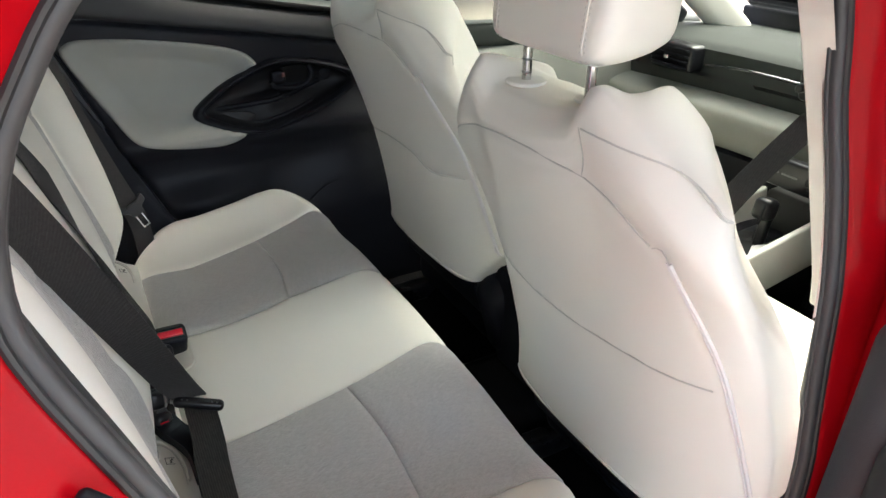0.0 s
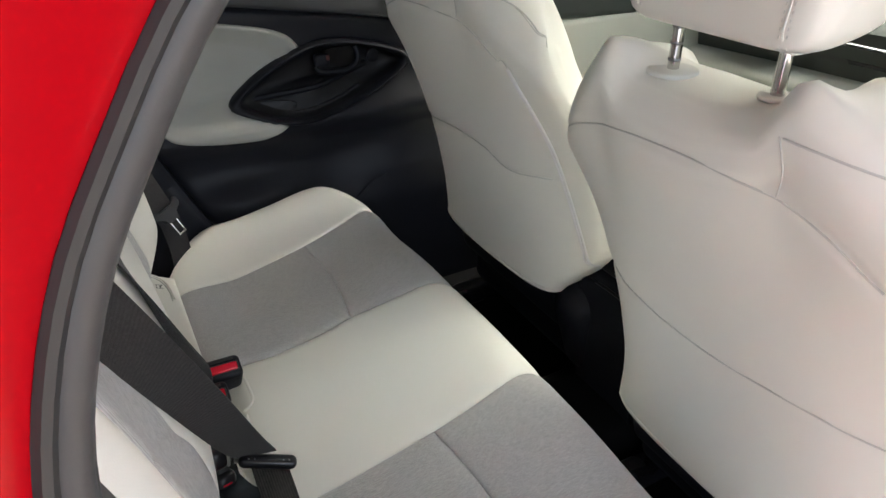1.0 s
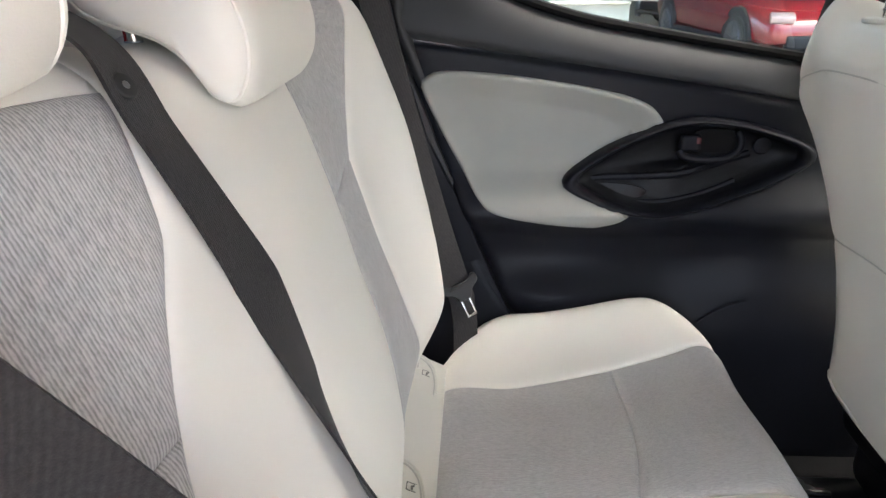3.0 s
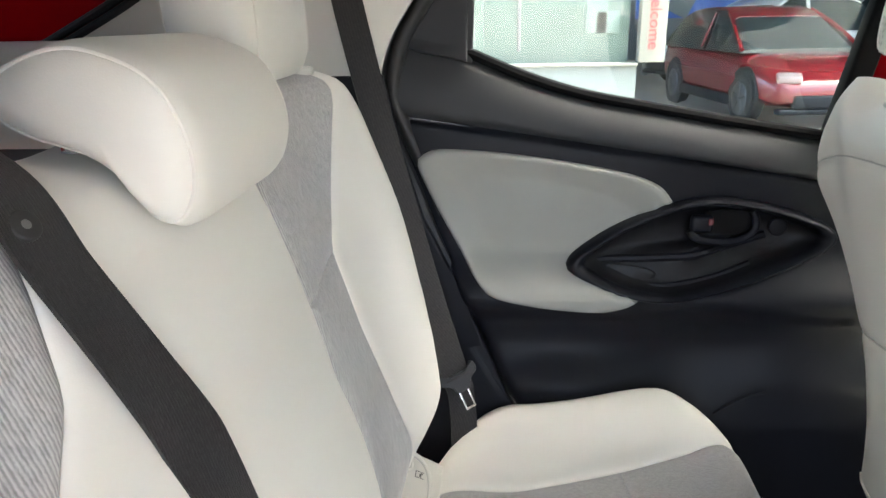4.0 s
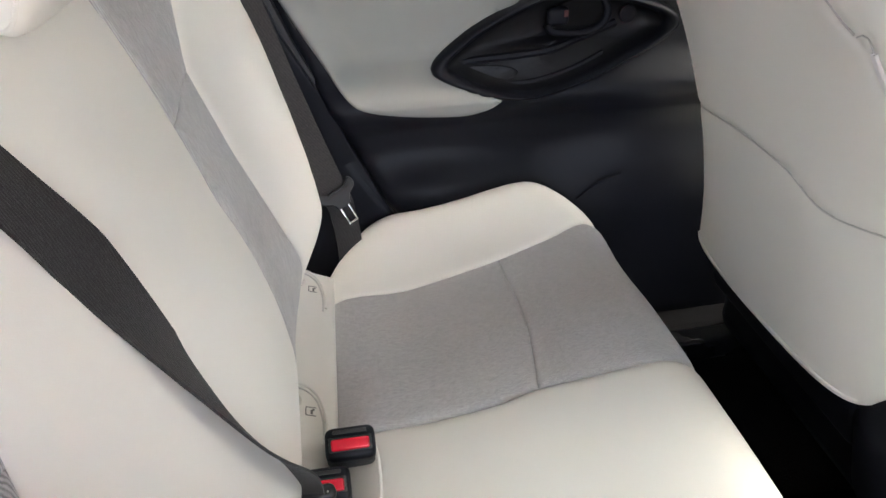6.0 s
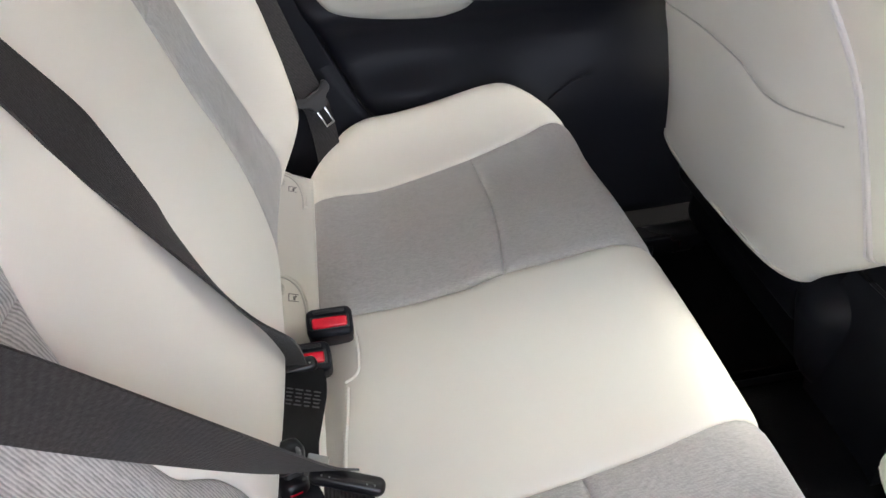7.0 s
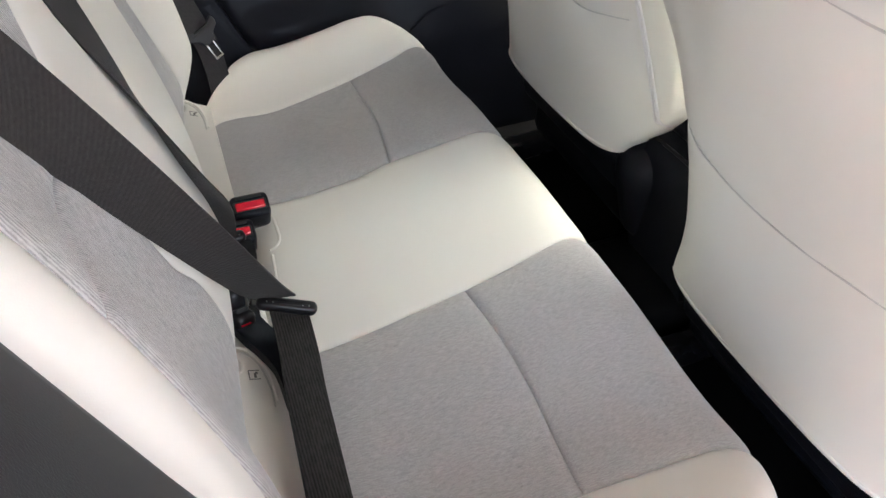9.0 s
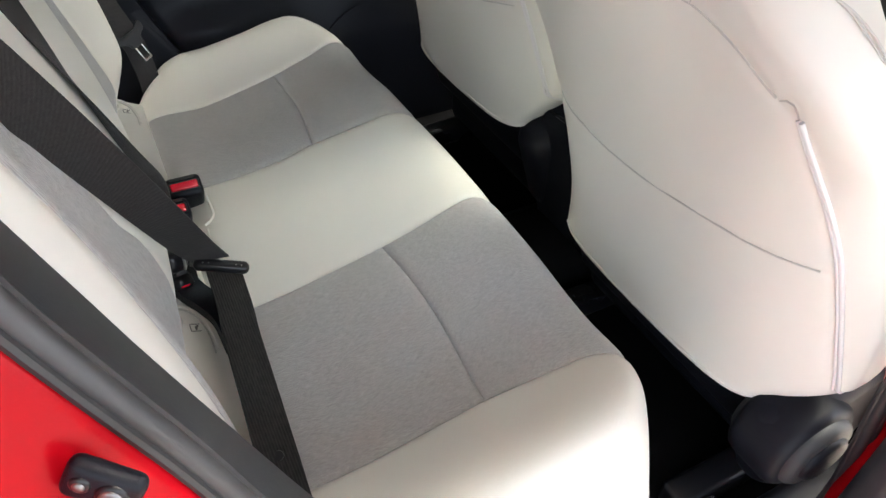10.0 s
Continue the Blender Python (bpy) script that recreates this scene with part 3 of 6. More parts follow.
def front_seat(name, dx, dz, bottom, mirror, pocket, label, swell=0.0):
    """A front seat; bottom: its middle across the car at the foot of its backrest. mirror: 1 where its outer side lies at smaller y."""
    seat = tagged(empty(name, (dx + 0.8, bottom, 0.4)), label, "car seat", "front seats")

    def middle(z):
        return bottom + 0.045 * (z - 0.6) / 0.55

    def shell(z, u):
        """z: height before the shoulders are lifted; u runs round: -1..1 across the rear face from the inner to the outer edge, the rest round the front."""
        th = u * math.pi / 2
        c, s = math.cos(th), math.sin(th)
        e = 2 / (5.5 if c > 0 else 3.2)
        cx = math.copysign(abs(c) ** e, c)
        cy = math.copysign(abs(s) ** e, s)
        rear, face = gentle(SEAT_REAR, z, 0.012), gentle(SEAT_FACE, z)
        w = gentle(SEAT_OUTER if cy > 0 else SEAT_INNER, z)
        if cy < 0:
            w += swell * math.exp(-((z - 0.80) / 0.10) ** 2)
        across = cy * w
        mid = rear * 0.5 + face * 0.5
        x = mid - cx * (face - rear) / 2
        if cx > 0:
            x += 0.018 * (abs(across) / 0.24) ** 4 * cx
        else:
            x += -cx * 0.045 * math.exp(-((abs(across) - 0.19) / 0.07) ** 2) * smooth_step(0.62, 0.85, z)
            across -= math.copysign(0.30 * max(0.0, abs(across) - 0.06), across) * smooth_step(0.1, -0.8, cx) * smooth_step(0.88, 1.02, z)
        crest = gentle(CREST_OUTER if across > 0 else CREST_INNER, abs(across), 0.009)
        crest -= 0.040 * max(0.0, -cx) * smooth_step(0.06, 0.16, abs(across))
        top = z + (crest - 1.15) * smooth_step(0.90, 1.15, z)
        return Vector((x + dx, middle(top) - mirror * across, top + dz))

    # seam lines on the rear face, in (across, height)
    seams = [
        spline([(-0.225, 0, 1.043), (-0.195, 0, 1.060), (-0.167, 0, 1.070), (-0.128, 0, 1.081), (-0.078, 0, 1.088), (-0.005, 0, 1.091), (0.05, 0, 1.090), (0.10, 0, 1.086), (0.135, 0, 1.077), (0.163, 0, 1.066), (0.190, 0, 1.049), (0.211, 0, 1.038)], 50),
        spline([(0.101, 0, 1.086), (0.106, 0, 1.108), (0.104, 0, 1.128), (0.098, 0, 1.146)], 20),
        spline([(p, 0, z) for p, z in pocket], 50),
        spline([(0.206, 0, 1.041), (0.220, 0, 1.045), (0.226, 0, 1.028), (0.236, 0, 0.996), (0.252, 0, 0.938), (0.266, 0, 0.873), (0.278, 0, 0.785), (0.286, 0, 0.715), (0.287, 0, 0.675)], 70),
        spline([(0.103, 0, 1.142), (0.135, 0, 1.140), (0.170, 0, 1.136), (0.205, 0, 1.129), (0.230, 0, 1.118), (0.252, 0, 1.100), (0.268, 0, 1.078)], 40),
        spline([(0.216, 0, 1.126), (0.232, 0, 1.115), (0.250, 0, 1.099), (0.264, 0, 1.083), (0.276, 0, 1.062)], 30),
    ]
    flat = [p for line in seams for p in line]
    fy, fz = np.array([p.x for p in flat]), np.array([p.z for p in flat])

    def pressed(z, u):
        """The shell with its seams drawn in."""
        p = shell(z, u)
        if abs(u) < 1.35:
            across = -(p.y - middle(p.z - dz)) * mirror
            d = math.sqrt(float(np.min((fy - across) ** 2 + (fz - (p.z - dz)) ** 2)))
            p.x += 0.0034 * math.exp(-(d / 0.0060) ** 2)
            # the cover is drawn slightly hollow between its seams
            p.x += 0.0016 * math.sin(across * 21 + 3 * p.z) * math.sin(p.z * 17) * smooth_step(0.0, 0.03, d)
        return p
    ROWS, n = 150, 200
    zs = [0.596 + 0.554 * i / ROWS for i in range(ROWS + 1)]
    us = [-2 + 4 * j / n for j in range(n)]
    verts, faces = [], []
    for z in zs:
        verts += [pressed(z, u) for u in us]
    for i in range(ROWS):
        for j in range(n):
            faces.append((i * n + j, i * n + (j + 1) % n, (i + 1) * n + (j + 1) % n, (i + 1) * n + j))
    # the crown, from the rear edge over to the front edge
    base, steps = len(verts), 10
    last = ROWS * n
    columns = []
    for j in range(50, 151):
        other = last + ((50 - (j - 50)) % n if j < 100 else (250 - (j - 50)) % n)
        column = [last + j]
        if j not in (50, 150):
            p, q = verts[last + j], verts[other]
            for k in range(1, steps):
                f = k / steps
                arch = 0.5 * (p - q).length * math.sin(math.pi * f) ** 0.8
                r = p.lerp(q, f)
                wing = smooth_step(0.085, 0.16, abs(r.y - middle(r.z - dz)))
                verts.append(Vector((r.x, r.y, r.z + (0.10 + 0.12 * wing) * arch)))
                column.append(len(verts) - 1)
        else:
            column += [last + j] * (steps - 1)
        column.append(other if j not in (50, 150) else last + j)
        columns.append(column)
    for a, b in zip(columns, columns[1:]):
        for k in range(steps):
            face = []
            for v in (a[k], a[k + 1], b[k + 1], b[k]):
                if v not in face:
                    face.append(v)
            if len(face) > 2:
                faces.append(tuple(face))
    prev = 0
    for k, fall in ((0.992, 0.004), (0.97, 0.006), (0.5, 0.007)):
        mid = sum(verts[:n], Vector()) / n
        base = len(verts)
        for p in verts[:n]:
            q = mid + (p - mid) * k
            verts.append(Vector((q.x, q.y, q.z - fall)))
        for j in range(n):
            faces.append((prev + (j + 1) % n, prev + j, base + j, base + (j + 1) % n))
        prev = base
    faces.append(tuple(reversed(range(prev, prev + n))))
    under(mesh_object("backrest", verts, faces, CREAM, None, "cream leatherette backrest with sewn panels", sharp=80), seat)

    def on_back(across, z, out=0.0):
        """A point of the rear face."""
        z0 = z
        for _ in range(25):
            z0 += z - (z0 + (gentle(CREST_OUTER if across > 0 else CREST_INNER, abs(across), 0.009) - 1.15) * smooth_step(0.90, 1.15, z0))
        lo_u, hi_u = -1.0, 1.0
        for _ in range(30):
            m = (lo_u + hi_u) / 2
            p = shell(z0, m)
            if -(p.y - middle(p.z - dz)) * mirror < across:
                lo_u = m
            else:
                hi_u = m
        p = shell(z0, lo_u)
        p.x -= out
        return p
    for k, line in enumerate(seams):
        pts = [on_back(p.x, p.z, -0.0020) for p in line[::2]]
        under(tube("seam", pts, 0.0011 if k in (0, 2, 4) else 0.0008, SEAM, None, "sewn seam", sides=6, count=60), seat)
        if k == 3:
            for side_step, proud, r in ((0.0050, 0.0004, 0.0026), (0.0010, 0.0002, 0.0018)):
                pts = [on_back(p.x + side_step, p.z, proud) for p in line[5::3]]
                under(tube("piping", pts, r, PIPING, None, "pale zip welt", sides=8, count=80), seat)
    # welt along the foot of the cover
    pts = [on_back(-0.195 + 0.40 * k / 20, 0.600, -0.001) for k in range(21)]
    under(tube("hem", pts, 0.0022, CREAM, None, "folded hem of the cover", sides=6, count=50), seat)
    # seat cushion
    cv, cf = [], []
    prof = spline([(0.79, 0, 0.50), (0.78, 0, 0.58), (0.81, 0, 0.625), (0.95, 0, 0.635), (1.13, 0, 0.66), (1.20, 0, 0.64), (1.215, 0, 0.57), (1.19, 0, 0.49)], 50)
    cols = 36
    for p in prof:
        for j in range(cols + 1):
            f = -1 + 2 * j / cols
            y = bottom + 0.255 * math.copysign(abs(math.sin(f * math.pi / 2)) ** 0.9, f)
            ed = abs(f) ** 6
            cv.append(Vector((p.x + dx, y, p.z + (0.03 * math.exp(-((abs(f) - 0.8) / 0.15) ** 2) - 0.09 * ed) * (1 if p.z > 0.55 else 0.3))))
    w = cols + 1
    for i in range(len(prof) - 1):
        for j in range(cols):
            cf.append((i * w + j, i * w + j + 1, (i + 1) * w + j + 1, (i + 1) * w + j))
    cf.append(tuple(i * w for i in range(len(prof))))
    cf.append(tuple(i * w + cols for i in reversed(range(len(prof)))))
    under(mesh_object("seat_cushion", cv, cf, CREAM, None, "cream leatherette seat cushion", sharp=80), seat)
    under(part("seat_base", rounded_box(0.42, 0.44, 0.12, 0.03, at=(0.95 + dx, bottom, 0.46)), DARK), seat)
    # reclining cover at the foot of the outer side
    y = bottom - mirror * 0.235
    if dx:
        cover = under(part("recliner_cover", rounded_box(0.24, 0.11, 0.22, 0.05, 6, at=(0.805 + dx, y + 0.005, 0.525 + dz), rot=(0, -16, 0)), DARK, None, "black plastic recliner cover"), seat)
        part("cover_edge", rounded_box(0.16, 0.118, 0.012, 0.006, 3, at=(0.78 + dx, y + 0.005, 0.600 + dz), rot=(0, -22, 0)), DARK_GLOSS, cover)
    else:
        cover = under(part("recliner_cover", rounded_box(0.20, 0.075, 0.19, 0.034, 5, at=(0.765, y, 0.535), rot=(0, -14, 0)), DARK, None, "black plastic recliner cover"), seat)
        part("hinge_cap", disc(0.074, 0.082, (0.715, y - 0.01, 0.548), 'Y', seg=40, bevel=0.016), DARK, cover)
        part("hinge_ring", disc(0.058, 0.102, (0.712, y - 0.012, 0.552), 'Y', seg=40, bevel=0.012), DARK_UPPER, cover)
        part("hinge_dome", disc(0.040, 0.114, (0.716, y - 0.013, 0.548), 'Y', seg=36, bevel=0.010), DARK, cover)
    under(part("lower_valance", rounded_box(0.05, 0.40, 0.12, 0.02, at=(0.712 + dx, bottom, 0.545 + dz), rot=(0, -14, 0)), DARK), seat)
    for y in (bottom - 0.20, bottom + 0.20):
        rail = part("slide_rail", rounded_box(0.56, 0.045, 0.05, 0.008, at=(0.88 + dx, y, 0.365)), DARK_GLOSS, None, "black steel slide rail")
        under(rail, seat)
        part("rail_foot", rounded_box(0.06, 0.06, 0.035, 0.008, at=(0.64 + dx, y, 0.355)), DARK, rail)
        part("rail_bolt", disc(0.009, 0.012, (0.635 + dx, y, 0.378), seg=6, bevel=0.001), STEEL, rail)
    HEAD = [(-0.052, 0.0), (-0.046, 0.07), (-0.028, 0.14), (0.0, 0.165), (0.04, 0.16), (0.065, 0.12), (0.075, 0.06), (0.072, 0.012), (0.050, -0.006), (0.0, -0.016), (-0.040, -0.014)]
    hx, hz = 0.607 + dx, 1.212 + dz
    hy = middle(1.15) + 0.0135
    head = headrest("headrest", hx, hy + 0.012, 0, [(x, z + hz) for x, z in HEAD], 0.122, 0.72, [(-0.0765, -0.024, 1.10 + dz, 1.235 + dz), (0.0525, -0.024, 1.10 + dz, 1.235 + dz)], stitched=True, square=9.0)
    under(head, seat)
    for s, r, h in ((-1, 0.017, 0.005), (1, 0.027, 0.006)):
        py = hy + s * 0.0645
        crown = min(((v - Vector((hx - 0.024, py, v.z))).length, v.z) for v in verts if v.z > 1.1)[1]
        part("post_collar", disc(r, h, (hx - 0.024, py, crown + 0.001), seg=28, bevel=0.0022), CREAM_TRIM, head, "round plastic post collar")
    for i in range(3):
        part("post_notch", disc(0.0069, 0.0035, (hx - 0.024, hy + 0.0645, 1.160 + dz + 0.017 * i), seg=20, bevel=0.001), STEEL, head)
    return seat


front_seat("front_seat", 0.0, 0.0, -0.372, 1, [(-0.182, 0.862), (-0.152, 0.846), (-0.11, 0.839), (-0.06, 0.832), (0.0, 0.831), (0.05, 0.836), (0.125, 0.847), (0.20, 0.856), (0.262, 0.867)], "cream leatherette front seat seen from behind, beside the open door", swell=0.011)
front_seat("front_seat", 0.045, 0.03, 0.284, 1, [(-0.178, 0.836), (-0.143, 0.842), (-0.075, 0.851), (-0.009, 0.855), (0.05, 0.854), (0.09, 0.850), (0.122, 0.838), (0.147, 0.833), (0.18, 0.836), (0.22, 0.844), (0.262, 0.851)], "cream leatherette front seat, pushed further forward")

# ---- far rear door ----
DOOR_Y = [(0.36, 0.625), (0.50, 0.618), (0.62, 0.612), (0.70, 0.618), (0.76, 0.636), (0.80, 0.636), (0.825, 0.622), (0.845, 0.618), (0.87, 0.634), (0.91, 0.660), (0.98, 0.668), (1.06, 0.668), (1.16, 0.672)]


def door_base(x, z):
    y = (lerp_table(DOOR_Y, z - 0.012) + 2 * lerp_table(DOOR_Y, z) + lerp_table(DOOR_Y, z + 0.012)) / 4
    y -= 0.026 * math.exp(-((x - 0.27) / 0.085) ** 2 - ((z - 0.692) / 0.035) ** 2)
    y += 0.022 * math.exp(-((x - 0.47) / 0.10) ** 2 - ((z - 0.72) / 0.07) ** 2)
    y -= 0.010 * smooth_step(0.50, 0.66, x) * smooth_step(0.9, 0.8, z)
    return y


LEAF = [(0.50, 1.003), (0.556, 0.999), (0.62, 0.984), (0.67, 0.966), (0.692, 0.952), (0.698, 0.938), (0.688, 0.925), (0.655, 0.904), (0.577, 0.874), (0.50, 0.850), (0.434, 0.838), (0.36, 0.850), (0.31, 0.871), (0.286, 0.884), (0.279, 0.894), (0.285, 0.906), (0.312, 0.927), (0.36, 0.957), (0.445, 0.993), (0.50, 1.003)]
leaf = spline([(p[0], 0, p[1]) for p in LEAF], 101)[:-1]
lu, lv = 0.49, 0.925
LEAF_ANG = sorted((math.atan2(p.z - lv, p.x - lu), math.hypot(p.x - lu, p.z - lv)) for p in leaf)


ins = spline([(p[0], 0, p[1]) for p in [(0.037, 1.055), (0.047, 1.074), (0.075, 1.082), (0.15, 1.078), (0.245, 1.066), (0.34, 1.049), (0.40, 1.032), (0.435, 1.008), (0.455, 0.96), (0.44, 0.89), (0.385, 0.838), (0.350, 0.824), (0.320, 0.821),
                                      (0.24, 0.829), (0.165, 0.845), (0.135, 0.866), (0.105, 0.915), (0.065, 0.99), (0.037, 1.055)]], 91)[:-1]
INSERT_ANG = sorted((math.atan2(p.z - 0.95, p.x - 0.25), math.hypot(p.x - 0.25, p.z - 0.95)) for p in ins)


def bowl_hollow(x, z):
    a, r = math.atan2(z - lv, x - lu), math.hypot(x - lu, z - lv)
    return 0.05 * smooth_step(0.97, 0.88, r / lerp_table(LEAF_ANG, a))


def door_y(x, z):
    """The lining with the hollows of the insert and of the handle bowl."""
    a2, r2 = math.atan2(z - 0.95, x - 0.25), math.hypot(x - 0.25, z - 0.95)
    deep = 0.03 * smooth_step(0.95, 0.80, r2 / lerp_table(INSERT_ANG, a2))
    return door_base(x, z) + max(deep, bowl_hollow(x, z))


door = tagged(empty("rear_door", (0.4, 0.7, 0.4)), "closed rear car door with charcoal trim and a cream insert", "car door", kind="structure")
ridge = lambda x: 1.136 - 0.150 * x - 0.02 * x * x
rear_edge = lambda z: lerp_table([(0.36, 0.36), (0.50, 0.295), (0.60, 0.235), (0.675, 0.188), (0.78, 0.135), (0.86, 0.098), (0.98, 0.042), (1.06, 0.018), (1.14, 0.0)], z)
verts, faces = [], []
NZ, NX = 130, 110
for i in range(NZ + 1):
    f = i / NZ
    for j in range(NX + 1):
        z0 = 0.36 + (1.135 - 0.36) * f
        x0 = rear_edge(z0)
        x = x0 + (0.86 - x0) * j / NX
        z = 0.36 + (ridge(x) - 0.36) * f
        y = door_y(x, z)
        d = x - x0
        y += 0.02 * math.exp(-d / 0.008)
        y += 0.012 * math.exp(-(ridge(x) - z) / 0.004)
        verts.append((x, y, z))
for i in range(NZ):
    for j in range(NX):
        a = i * (NX + 1) + j
        faces.append((a, a + 1, a + NX + 2, a + NX + 1))
under(mesh_object("door_lining", verts, faces, DARK, None, "black moulded door lining", sharp=60), door)
# upper trim between the ridge and the window
sill = lambda x: lerp_table([(0.0, 1.262), (0.116, 1.224), (0.18, 1.194), (0.246, 1.170), (0.31, 1.152), (0.38, 1.139), (0.52, 1.113), (0.675, 1.087), (0.90, 1.052)], x)
verts, faces = [], []
NX, NZ = 90, 16
for j in range(NX + 1):
    x = 0.0 + 0.86 * j / NX
    s = (sill(x - 0.03) + sill(x) + sill(x + 0.03)) / 3
    r = ridge(x)
    for i in range(NZ + 1):
        f = i / NZ
        z = r + (s - r) * f
        y = 0.668 + 0.03 * f ** 2 + 0.012 * math.exp(-f / 0.05) + 0.008 * smooth_step(0.88, 1.0, f)
        verts.append((x, y, z))
    verts.append((x, 0.725, s + 0.004))
w = NZ + 2
for j in range(NX):
    for i in range(w - 1):
        faces.append((j * w + i, j * w + i + 1, (j + 1) * w + i + 1, (j + 1) * w + i))
under(mesh_object("door_upper_trim", verts, faces, DARK_UPPER, None, "charcoal grained upper door trim", sharp=50), door)
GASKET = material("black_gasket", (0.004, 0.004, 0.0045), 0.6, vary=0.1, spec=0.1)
tube_pts = [(x, 0.704, (sill(x - 0.03) + sill(x) + sill(x + 0.03)) / 3 + 0.007) for x in (0.116, 0.16, 0.2, 0.25, 0.31, 0.38, 0.45, 0.52, 0.6, 0.68, 0.78, 0.86)]
under(tube("window_gasket", tube_pts, 0.0085, GASKET, None, "black window gasket", count=70), door)
# blind corner behind the window and its upright
corner = [(0.022, 1.235), (0.116, 1.215), (0.118, 1.30), (0.125, 1.42), (0.10, 1.46), (0.075, 1.40), (0.045, 1.32)]
under(plate("window_corner", corner, 0.02, lambda u, v, h: Vector((u, 0.715 - h - 0.012 * smooth_step(1.3, 1.2, v), v)), DARK_UPPER, None, "charcoal corner trim"), door)
under(part("window_post", rounded_box(0.016, 0.03, 0.30, 0.005, at=(0.121, 0.712, 1.345), rot=(0, 2, 0)), DARK_UPPER), door)
under(part("window_post", rounded_box(0.036, 0.03, 0.42, 0.006, at=(0.728, 0.702, 1.26), rot=(0, 12, 0)), GASKET, None, "black front upright of the window"), door)
under(part("window_post", rounded_box(0.05, 0.02, 0.42, 0.008, at=(0.775, 0.73, 1.26), rot=(0, 12, 0)), RED, None, "red painted pillar edge"), door)
under(part("window_header", rounded_box(0.80, 0.05, 0.05, 0.012, at=(0.50, 0.69, 1.485)), DARK_UPPER), door)
pane = mesh_object("window_pane", [(0.112, 0.718, 1.05), (0.90, 0.718, 1.03), (0.90, 0.70, 1.49), (0.112, 0.70, 1.49), (0.112, 0.722, 1.05), (0.90, 0.722, 1.03), (0.90, 0.704, 1.49), (0.112, 0.704, 1.49)],
                   [(0, 1, 2, 3), (7, 6, 5, 4), (0, 1, 5, 4), (1, 2, 6, 5), (2, 3, 7, 6), (3, 0, 4, 7)], GLASS, None, "clear door glass", smooth=False)
pane.visible_shadow = False
under(pane, door)
# cream insert, swelling into an armrest at its lower edge
verts, faces = [], []
n = len(ins)
cu, cv = 0.25, 0.95
rings = [(1.012, -0.006), (1.0, 0.003), (0.985, 0.0075), (0.965, 0.0095), (0.93, 0.010)] + [(k / 60, 0.010) for k in range(55, 0, -1)]
for k, h in rings:
    for p in ins:
        x, z = cu + (p.x - cu) * k, cv + (p.z - cv) * k
        hollow = 0.016 * smooth_step(0.85, 0.93, z) * smooth_step(1.0, 0.62, k)
        verts.append((x, door_base(x, z) + max(bowl_hollow(x, z), hollow) - h, z))
for r in range(len(rings) - 1):
    for i in range(n):
        faces.append((r * n + i, r * n + (i + 1) % n, (r + 1) * n + (i + 1) % n, (r + 1) * n + i))
faces.append(tuple(range((len(rings) - 1) * n, len(rings) * n)))
CREAM_CLOTH = material("pale_grey_insert", (0.29, 0.292, 0.272), 0.75, grain=800, bump=0.25, vary=0.10, stain=14, sheen=0.1)
under(mesh_object("door_insert", verts, faces, CREAM_CLOTH, None, "padded pale grey insert with an armrest edge", sharp=70), door)
# leaf-shaped handle bowl
def leaf_part(name, rings, mat, label, parent):
    verts, faces = [], []
    n = len(leaf)
    for k, h in rings:
        for p in leaf:
            x, z = lu + (p.x - lu) * k, lv + (p.z - lv) * k
            verts.append((x, door_base(lu + (p.x - lu) * max(k, 0.9), lv + (p.z - lv) * max(k, 0.9)) * 0.6 + 0.4 * 0.652 - h, z))
    for r in range(len(rings) - 1):
        for i in range(n):
            faces.append((r * n + i, r * n + (i + 1) % n, (r + 1) * n + (i + 1) % n, (r + 1) * n + i))
    if rings[-1][0] < 0.1:
        faces.append(tuple(range((len(rings) - 1) * n, len(rings) * n)))
    ob = mesh_object(name, verts, faces, mat, None, label, sharp=60)
    return under(ob, parent)


# the black trim again, its colour darkened for shade inside the bowl
BOWL_DARK = material("shaded_bowl_plastic", (0.0055, 0.0058, 0.0075), 0.42, grain=800, bump=0.25, vary=0.12, stain=6, spec=0.22)


def bowl_floor(x, z):
    """The floor of the handle bowl."""
    a, r = math.atan2(z - lv, x - lu), max(0.001, math.hypot(x - lu, z - lv))
    k = 0.9 * lerp_table(LEAF_ANG, a) / r
    return door_base(lu + (x - lu) * k, lv + (z - lv) * k) * 0.6 + 0.4 * 0.652 + 0.026


leaf_part("handle_bowl_rim", [(1.015, -0.012), (1.01, 0.006), (0.995, 0.014), (0.97, 0.018), (0.94, 0.019), (0.91, 0.016), (0.885, 0.010), (0.875, 0.0), (0.868, -0.008)], DARK, "black satin rim round the handle bowl", door)
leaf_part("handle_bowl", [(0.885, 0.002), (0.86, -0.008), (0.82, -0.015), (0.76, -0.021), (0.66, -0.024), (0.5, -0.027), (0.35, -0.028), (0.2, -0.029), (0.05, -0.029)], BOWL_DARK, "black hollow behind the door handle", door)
# flat black plate put in for the deep shade behind the lever
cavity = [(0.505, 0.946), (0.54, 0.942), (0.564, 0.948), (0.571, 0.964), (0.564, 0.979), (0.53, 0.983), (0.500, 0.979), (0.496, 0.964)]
under(plate("handle_shade_plate", [(p.x, p.z) for p in spline([(a, 0, b) for a, b in cavity + cavity[:1]], 41)[:-1]], 0.004, lambda u, v, h: Vector((u, 0.670 - h, v)), GASKET, None, "flat black plate for the shade behind the lever", bevel=0.001), door)
